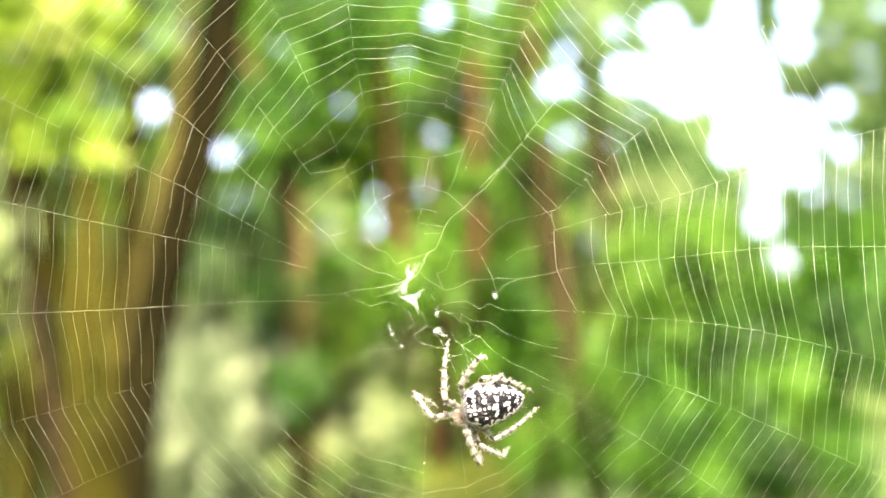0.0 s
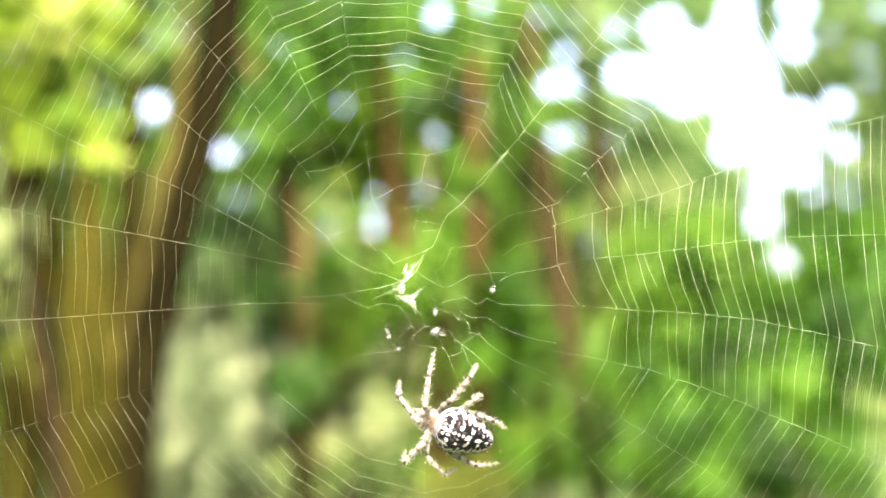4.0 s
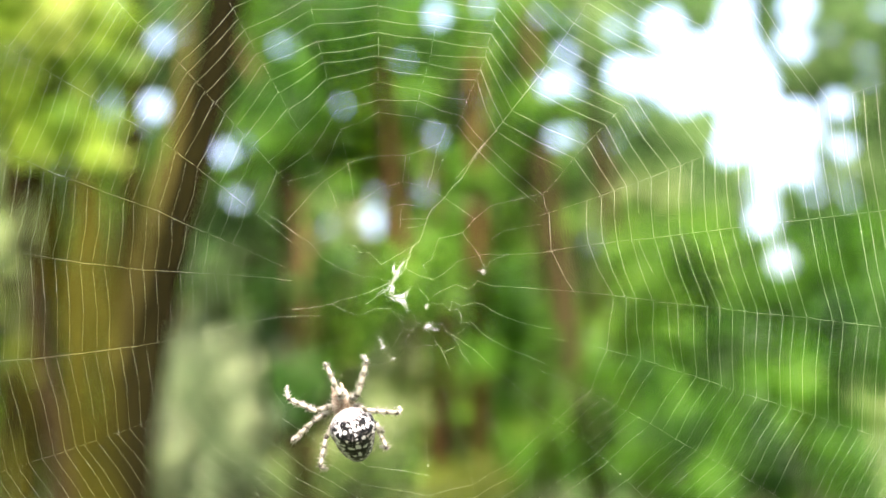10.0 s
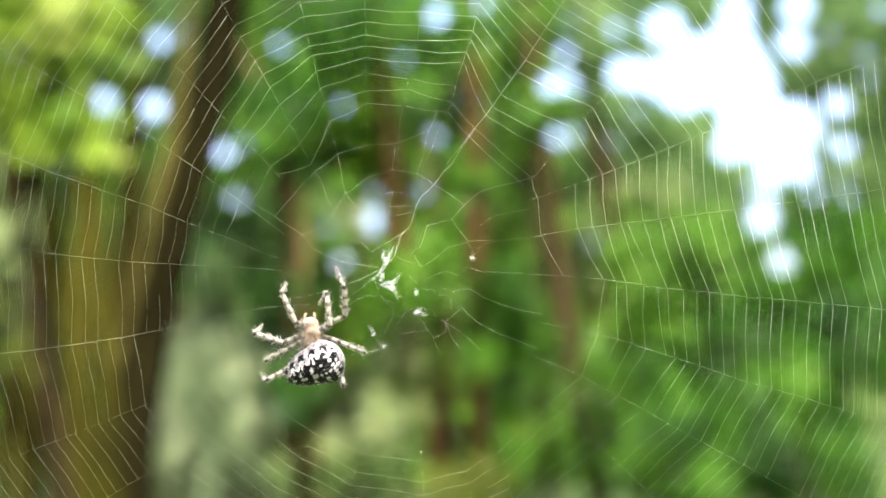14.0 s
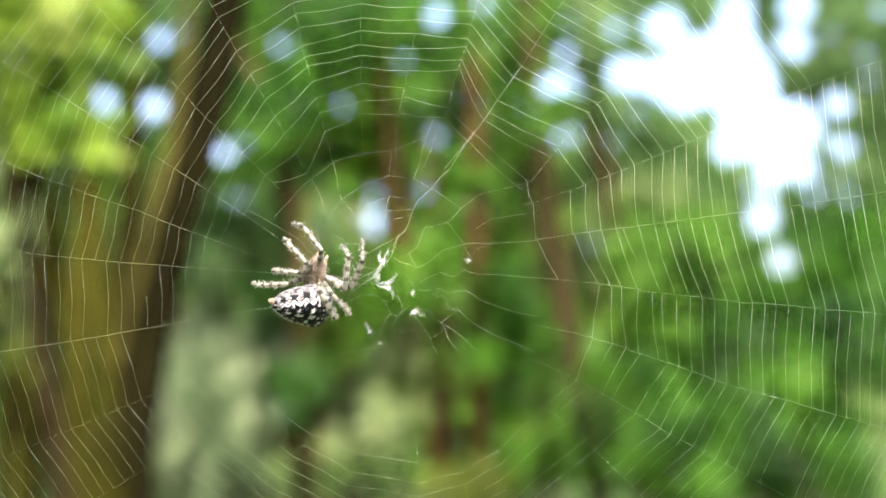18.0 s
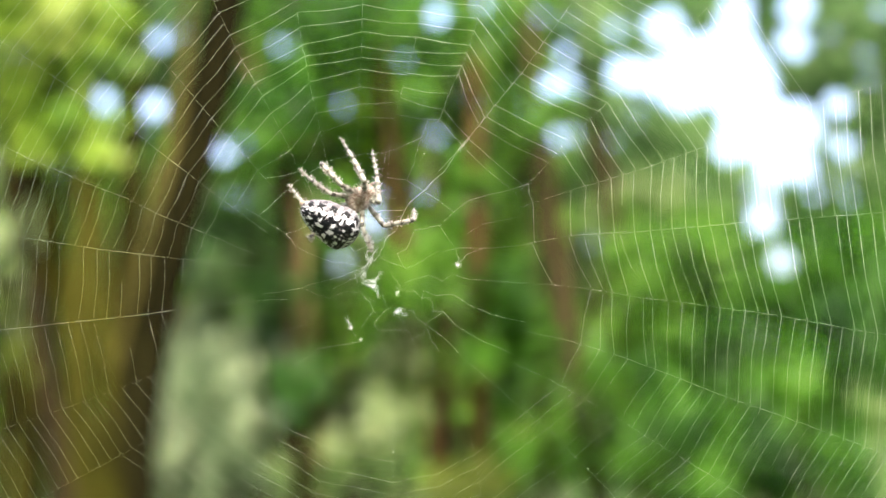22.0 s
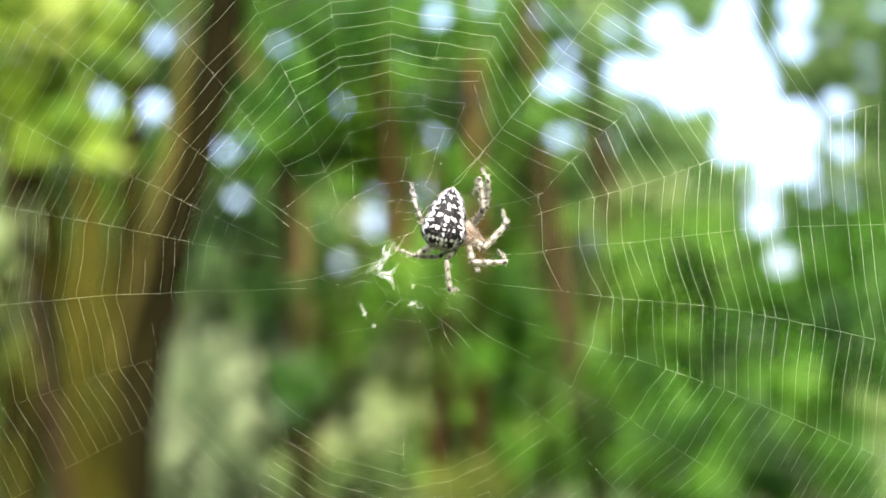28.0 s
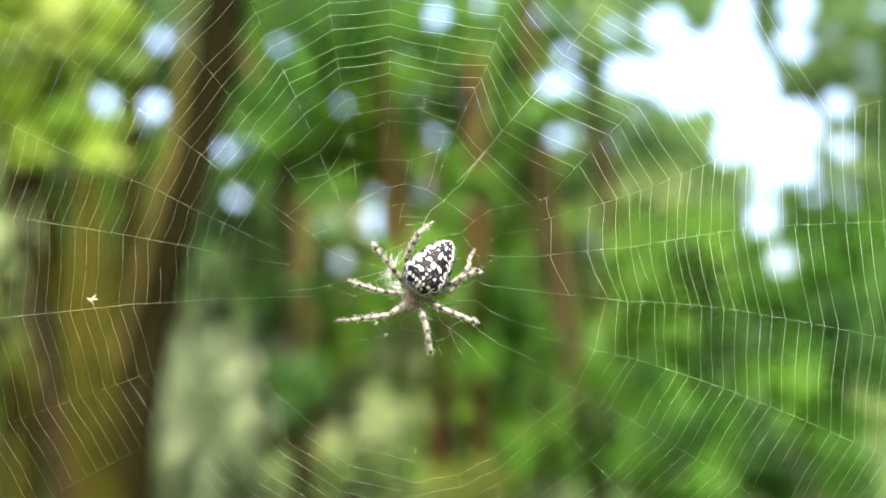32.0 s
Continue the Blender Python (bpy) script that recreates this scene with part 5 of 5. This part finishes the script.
def spider_steps():
    step(0, (873, 715), 190, (828, 732), (875, 777, 953, 720), (848, 785, 900, 790), (828, 768, 850, 796), (765, 737, 778, 722), (787, 704, 794, 598), (815, 678, 862, 632), (850, 690, 880, 676), (857, 661, 943, 692))
    step(1, (872, 738), 190, (815, 745), (880, 796, 946, 762), (850, 810, 915, 808), (825, 790, 860, 816), (757, 744, 778, 718), (785, 708, 791, 590), (818, 690, 862, 635), (845, 702, 870, 690), (858, 671, 944, 734))
    step(2, (868, 735), 183, (802, 738), (868, 813, 970, 757), (836, 797, 856, 828), (805, 790, 820, 820), (756, 742, 780, 722), (774, 700, 790, 592), (816, 684, 878, 612), (840, 696, 865, 690), (880, 704, 915, 720))
    step(3, (848, 752), 166, (785, 737), (845, 820, 900, 814), (790, 800, 830, 822), (772, 775, 733, 792), (766, 738, 728, 674), (776, 704, 788, 602), (818, 690, 860, 632), (835, 706, 850, 690), (894, 704, 914, 748))
    step(6, (768, 795), 142, (714, 765), (757, 860, 815, 844), (689, 824, 722, 855), (708, 790, 650, 812), (680, 750, 626, 668), (696, 735, 694, 684), (746, 742, 786, 690), (760, 762, 775, 750), (816, 755, 826, 806))
    step(7, (735, 800), 132, (682, 775), (712, 850, 762, 848), (655, 828, 696, 848), (645, 798, 616, 762), (660, 755, 641, 686), (676, 718, 636, 643), (716, 740, 771, 684), (722, 772, 735, 760), (790, 755, 796, 792))
    step(8, (685, 800), 113, (655, 752), (643, 845, 692, 852), (605, 798, 636, 818), (598, 776, 574, 735), (628, 725, 604, 640), (664, 718, 638, 672), (706, 724, 760, 678), (692, 762, 708, 752), (750, 778, 740, 826))
    step(9, (632, 787), 113, (602, 733), (578, 820, 619, 840), (546, 776, 566, 803), (570, 750, 513, 762), (586, 708, 577, 645), (622, 694, 637, 617), (652, 729, 706, 718), (642, 752, 655, 742), (696, 776, 675, 808))
    step(10, (628, 773), 106, (607, 715), (570, 790, 580, 832), (552, 748, 530, 774), (563, 724, 507, 682), (605, 694, 577, 648), (636, 694, 640, 628), (652, 722, 709, 722), (640, 745, 655, 740), (690, 766, 674, 790))
    step(11, (622, 740), 86, (607, 672), (556, 765, 579, 792), (552, 714, 518, 700), (565, 672, 567, 577), (615, 650, 597, 602), (646, 656, 650, 606), (664, 692, 727, 700), (646, 702, 660, 706), (676, 745, 660, 760))
    step(12, (586, 714), 70, (568, 650), (532, 716, 514, 762), (545, 685, 504, 701), (535, 664, 482, 662), (545, 650, 494, 608), (594, 622, 568, 537), (612, 650, 635, 602), (640, 664, 641, 628), (648, 708, 612, 746))
    step(13, (574, 692), 55, (563, 630), (522, 692, 478, 723), (530, 656, 490, 662), (520, 634, 470, 645), (532, 604, 475, 588), (600, 600, 567, 548), (640, 612, 630, 518), (615, 642, 640, 654), (636, 700, 576, 739))
    step(14, (555, 648), 36, (550, 590), (506, 664, 460, 660), (512, 616, 488, 626), (505, 604, 466, 574), (528, 568, 508, 500), (588, 574, 564, 540), (625, 552, 592, 468), (605, 606, 632, 615), (605, 646, 600, 670))
    step(17, (534, 558), 5, (548, 506), (508, 541, 448, 534), (526, 506, 470, 466), (530, 488, 464, 440), (558, 452, 480, 395), (622, 492, 582, 463), (606, 534, 605, 430), (596, 546, 617, 583), (572, 545, 592, 572))
    step(18, (534, 540), 0, (558, 482), (514, 502, 446, 500), (530, 482, 497, 478), (545, 464, 512, 430), (573, 444, 515, 398), (612, 512, 603, 430), (632, 515, 641, 418), (590, 522, 602, 530), (572, 520, 592, 545))
    step(19, (581, 500), -2, (620, 444), (530, 454, 458, 435), (590, 440, 535, 424), (610, 404, 553, 350), (654, 398, 630, 333), (652, 484, 662, 388), (672, 488, 690, 428), (632, 482, 642, 496), (614, 502, 628, 524))
    step(20, (582, 470), -8, (632, 428), (538, 424, 502, 390), (574, 396, 530, 402), (608, 394, 580, 363), (670, 386, 662, 335), (692, 418, 668, 375), (684, 456, 731, 323), (664, 474, 690, 468), (620, 478, 634, 502))
    step(21, (602, 410), -25, (657, 374), (545, 400, 550, 350), (600, 360, 567, 305), (634, 350, 596, 333), (672, 344, 622, 283), (703, 364, 692, 258), (719, 408, 683, 295), (672, 444, 696, 440), (632, 442, 644, 464))
    step(22, (583, 392), -30, (640, 350), (534, 400, 509, 325), (588, 345, 528, 298), (608, 330, 590, 303), (648, 324, 600, 240), (673, 360, 658, 262), (680, 400, 734, 370), (642, 402, 656, 418), (560, 412, 552, 424))
    step(23, (630, 390), -38, (690, 358), (570, 372, 586, 318), (650, 325, 640, 265), (676, 330, 655, 298), (722, 334, 693, 250), (742, 370, 752, 262), (748, 408, 747, 285), (722, 400, 714, 430), (690, 412, 698, 436))
    step(24, (698, 360), -84, (745, 355), (640, 366, 669, 303), (725, 308, 680, 225), (760, 334, 738, 292), (798, 340, 738, 265), (806, 385, 782, 262), (745, 440, 790, 450), (718, 430, 726, 456), (705, 402, 700, 414))
    step(25, (750, 372), -88, (790, 372), (684, 390, 718, 305), (815, 344, 757, 245), (812, 345, 800, 310), (850, 346, 809, 300), (828, 412, 854, 345), (785, 440, 808, 484), (762, 470, 708, 447), (745, 415, 742, 430))
    step(28, (790, 388), -102, (826, 415), (734, 415, 727, 322), (862, 365, 852, 297), (855, 370, 837, 348), (856, 440, 889, 370), (836, 465, 880, 440), (790, 460, 812, 512), (760, 470, 698, 438), (775, 425, 770, 440))
    step(29, (796, 460), -114, (815, 495), (744, 452, 740, 366), (856, 486, 881, 405), (846, 480, 852, 462), (868, 516, 896, 450), (836, 540, 900, 510), (772, 556, 806, 545), (738, 512, 695, 470), (770, 490, 762, 500))
    step(30, (822, 468), -124, (832, 502), (766, 456, 820, 362), (892, 482, 932, 395), (850, 478, 870, 486), (858, 540, 916, 474), (846, 556, 930, 530), (785, 562, 824, 530), (765, 512, 714, 440), (795, 510, 788, 520))
    step(31, (848, 512), -152, (808, 545), (788, 476, 796, 404), (822, 450, 906, 466), (904, 548, 909, 490), (845, 592, 894, 570), (805, 570, 822, 606), (757, 580, 800, 576), (768, 535, 725, 450), (850, 505, 858, 500))
    step(32, (765, 472), -128, (735, 524), (717, 450, 769, 391), (808, 515, 840, 438), (800, 500, 815, 490), (785, 546, 841, 567), (752, 566, 757, 613), (690, 556, 580, 570), (680, 516, 617, 495), (695, 475, 662, 432))


TURNS = {}


def toward(a, b, key):
    """A turn that carries z onto the way from a to b, by the least roll since the last one of that key."""
    way = (b - a).normalized()
    old = TURNS.get(key)
    if old is None:
        q = way.to_track_quat("Z", "Y")
    else:
        q = old[0].rotation_difference(way) @ old[1]
    TURNS[key] = (way, q)
    return q.to_matrix().to_4x4()


def leg_joints(root, knee, foot, lengths):
    """Joints of a leg in the web's space: the knee rises towards the viewer, the foot rests on the silk."""
    flat = Vector((knee.x - root.x, knee.y - root.y, 0))
    f, a, b = lengths
    d = min(flat.length, f * 0.98)
    flat = flat.normalized() * d
    k = root + flat + Vector((0, 0, math.sqrt(f ** 2 - d ** 2) * 0.999))
    way = foot - k
    reach = way.length
    most = (a + b) * 0.995
    if reach > most:
        way *= most / reach
        reach = most
    reach = max(reach, abs(a - b) * 1.02 + 1e-5)
    w = way.normalized()
    out = Vector((k.x - root.x, k.y - root.y, 0))
    out = out.normalized() * 0.4 + Vector((0, 0, 1.0))
    out = (out - w * out.dot(w)).normalized()
    x = (a * a - b * b + reach * reach) / (2 * reach)
    h = math.sqrt(max(a * a - x * x, 0))
    return k, k + w * x + out * h, k + w * reach


def curve(times, values, t):
    """A smooth course through values, given at times."""
    i = max(0, min(len(times) - 2, int(np.searchsorted(times, t, side="right")) - 1))
    h = times[i + 1] - times[i]
    f = (t - times[i]) / h

    def slope(j):
        lo, hi = max(j - 1, 0), min(j + 1, len(times) - 1)
        return (values[hi] - values[lo]) / (times[hi] - times[lo])

    a, b = values[i], values[i + 1]
    m, n = slope(i) * h, slope(i + 1) * h
    return a + f * m + f * f * (3 * (b - a) - 2 * m - n) + f ** 3 * (2 * (a - b) + m + n)


def stepped(times, values, t):
    """A foot rests, then swings over to its next hold."""
    i = max(0, min(len(times) - 2, int(np.searchsorted(times, t, side="right")) - 1))
    f = (t - times[i]) / (times[i + 1] - times[i])
    f = min(1.0, max(0.0, (f - 0.12) / 0.76))
    return values[i] + (values[i + 1] - values[i]) * f * f * (3 - 2 * f)


def spider_rows():
    spider_steps()
    times = np.array([p[0] for p in POSES], float)
    backs = np.array([p[1] for p in POSES], float)
    turns = np.array([p[2] for p in POSES], float)
    fronts = np.array([p[3] for p in POSES], float)
    knees = np.array([[f[:2] for f in p[4]] for p in POSES], float)
    holds = np.array([[f[2:] for f in p[4]] for p in POSES], float)
    tips = np.array([-14, -12, -10, -16, -32, -34, -36, -36, -36, -36, -36, -33, -24, -8, -4, 0, 0, 0, 0, 0, -6, -8, -10, -14, -16, -16, -16], float)
    rolls = np.array([0, 0, 0, 0, 0, 0, 5, 8, 10, 14, 20, 26, 32, 38, 40, 40, 38, 34, 30, 26, 8, 0, 0, 0, 0, 0, 0], float)
    leans = np.array([0, 0, 0, 0, 0, 0, 0, 0, 0, 0, 0, 0, 10, 34, 40, 40, 36, 26, 14, 6, 0, 0, 0, 0, 0, 0, 0], float)
    body, heads = [], []
    legs = [([], [], []) for _ in range(8)]
    for t in np.arange(0, 32.01, 0.25):
        t = float(t)
        back, axis, head_at = curve(times, backs, t), float(curve(times, turns, t)), curve(times, fronts, t)
        knee, hold, tip = curve(times, knees, t), stepped(times, holds, t), float(curve(times, tips, t))
        roll, lean = float(curve(times, rolls, t)), float(curve(times, leans, t))
        here = Matrix.Translation(on_web(*back, 3.4e-3)) @ pose(0, 0, 0, 0, 0, axis) @ pose(0, 0, 0, 0, lean, 0) @ pose(0, 0, 0, roll, 0, 0) @ pose(0, 0, 0, 0, tip, 0)
        body.append((t, WEB @ here))
        inv = here.inverted()
        hp = on_web(*head_at, 2.0e-3)
        ap = on_web(*back, 2.0e-3)
        way = hp - ap
        heads.append((t, inv @ Matrix.Translation(hp) @ Matrix.Rotation(math.atan2(way.y, way.x), 4, "Z")))
        for i in range(8):
            kn, ft = on_web(*knee[i], 3e-3), on_web(*hold[i], 0.15e-3)
            out = Vector((kn.x - hp.x, kn.y - hp.y, 0))
            root = hp + out.normalized() * min(15 * UNIT, out.length * 0.5) + Vector((0, 0, -0.4e-3))
            k, a, e = leg_joints(root, kn, ft, REACH[PAIR[i]])
            m0 = Matrix.Translation(root) @ toward(root, k, (i, 0))
            m1 = Matrix.Translation(k) @ toward(k, a, (i, 1))
            m2 = Matrix.Translation(a) @ toward(a, e, (i, 2))
            legs[i][0].append((t, inv @ m0))
            legs[i][1].append((t, m0.inverted() @ m1))
            legs[i][2].append((t, m0.inverted() @ m2))
    walk(spider, body)
    walk(head, heads)
    for objs, rows in zip(LEGS, legs):
        for ob, r in zip(objs, rows):
            walk(ob, r)


# ---- a gnat that drifts in and is caught on the left-hand thread ----
def build_gnat():
    gnat = new("gnat")
    tagged(gnat, "tiny tan gnat caught on a web thread", "insect")
    part("body", mesh_of("gnat_body", *tube([(-6 * UNIT, 5 * UNIT, 0), (-2 * UNIT, 2 * UNIT, 0), (3 * UNIT, -3 * UNIT, 0), (5 * UNIT, -7 * UNIT, 0)], [0.9 * UNIT, 2.0 * UNIT, 1.9 * UNIT, 0.8 * UNIT], 8), GNAT), gnat)
    for s in (-1, 1):
        q = [Vector((0, 0, 0)), Vector((6, 4 + 2 * s, 3 * s)) * UNIT, Vector((12, 6 + 4 * s, 4 * s)) * UNIT]
        part("wing", mesh_of("gnat_wing", *tube(q, [0.5 * UNIT, 1.3 * UNIT, 0.4 * UNIT], 4), SILK), gnat)
    return gnat


gnat = build_gnat()


def motions():
    walk(web, [(t, sway_pose(dx, dy, turn)) for t, dx, dy, turn in SWAY])
    for s in SILKS:
        s.keyed()
    spider_rows()
    swing_twigs()
    rows = [(0, (-260, 480)), (28.6, (-260, 480)), (29.4, (118, 506)), (30.5, (124, 506)), (32, (160, 532))]
    walk(gnat, [(t, WEB @ Matrix.Translation(on_web(*p, 0.3e-3))) for t, p in rows])


motions()
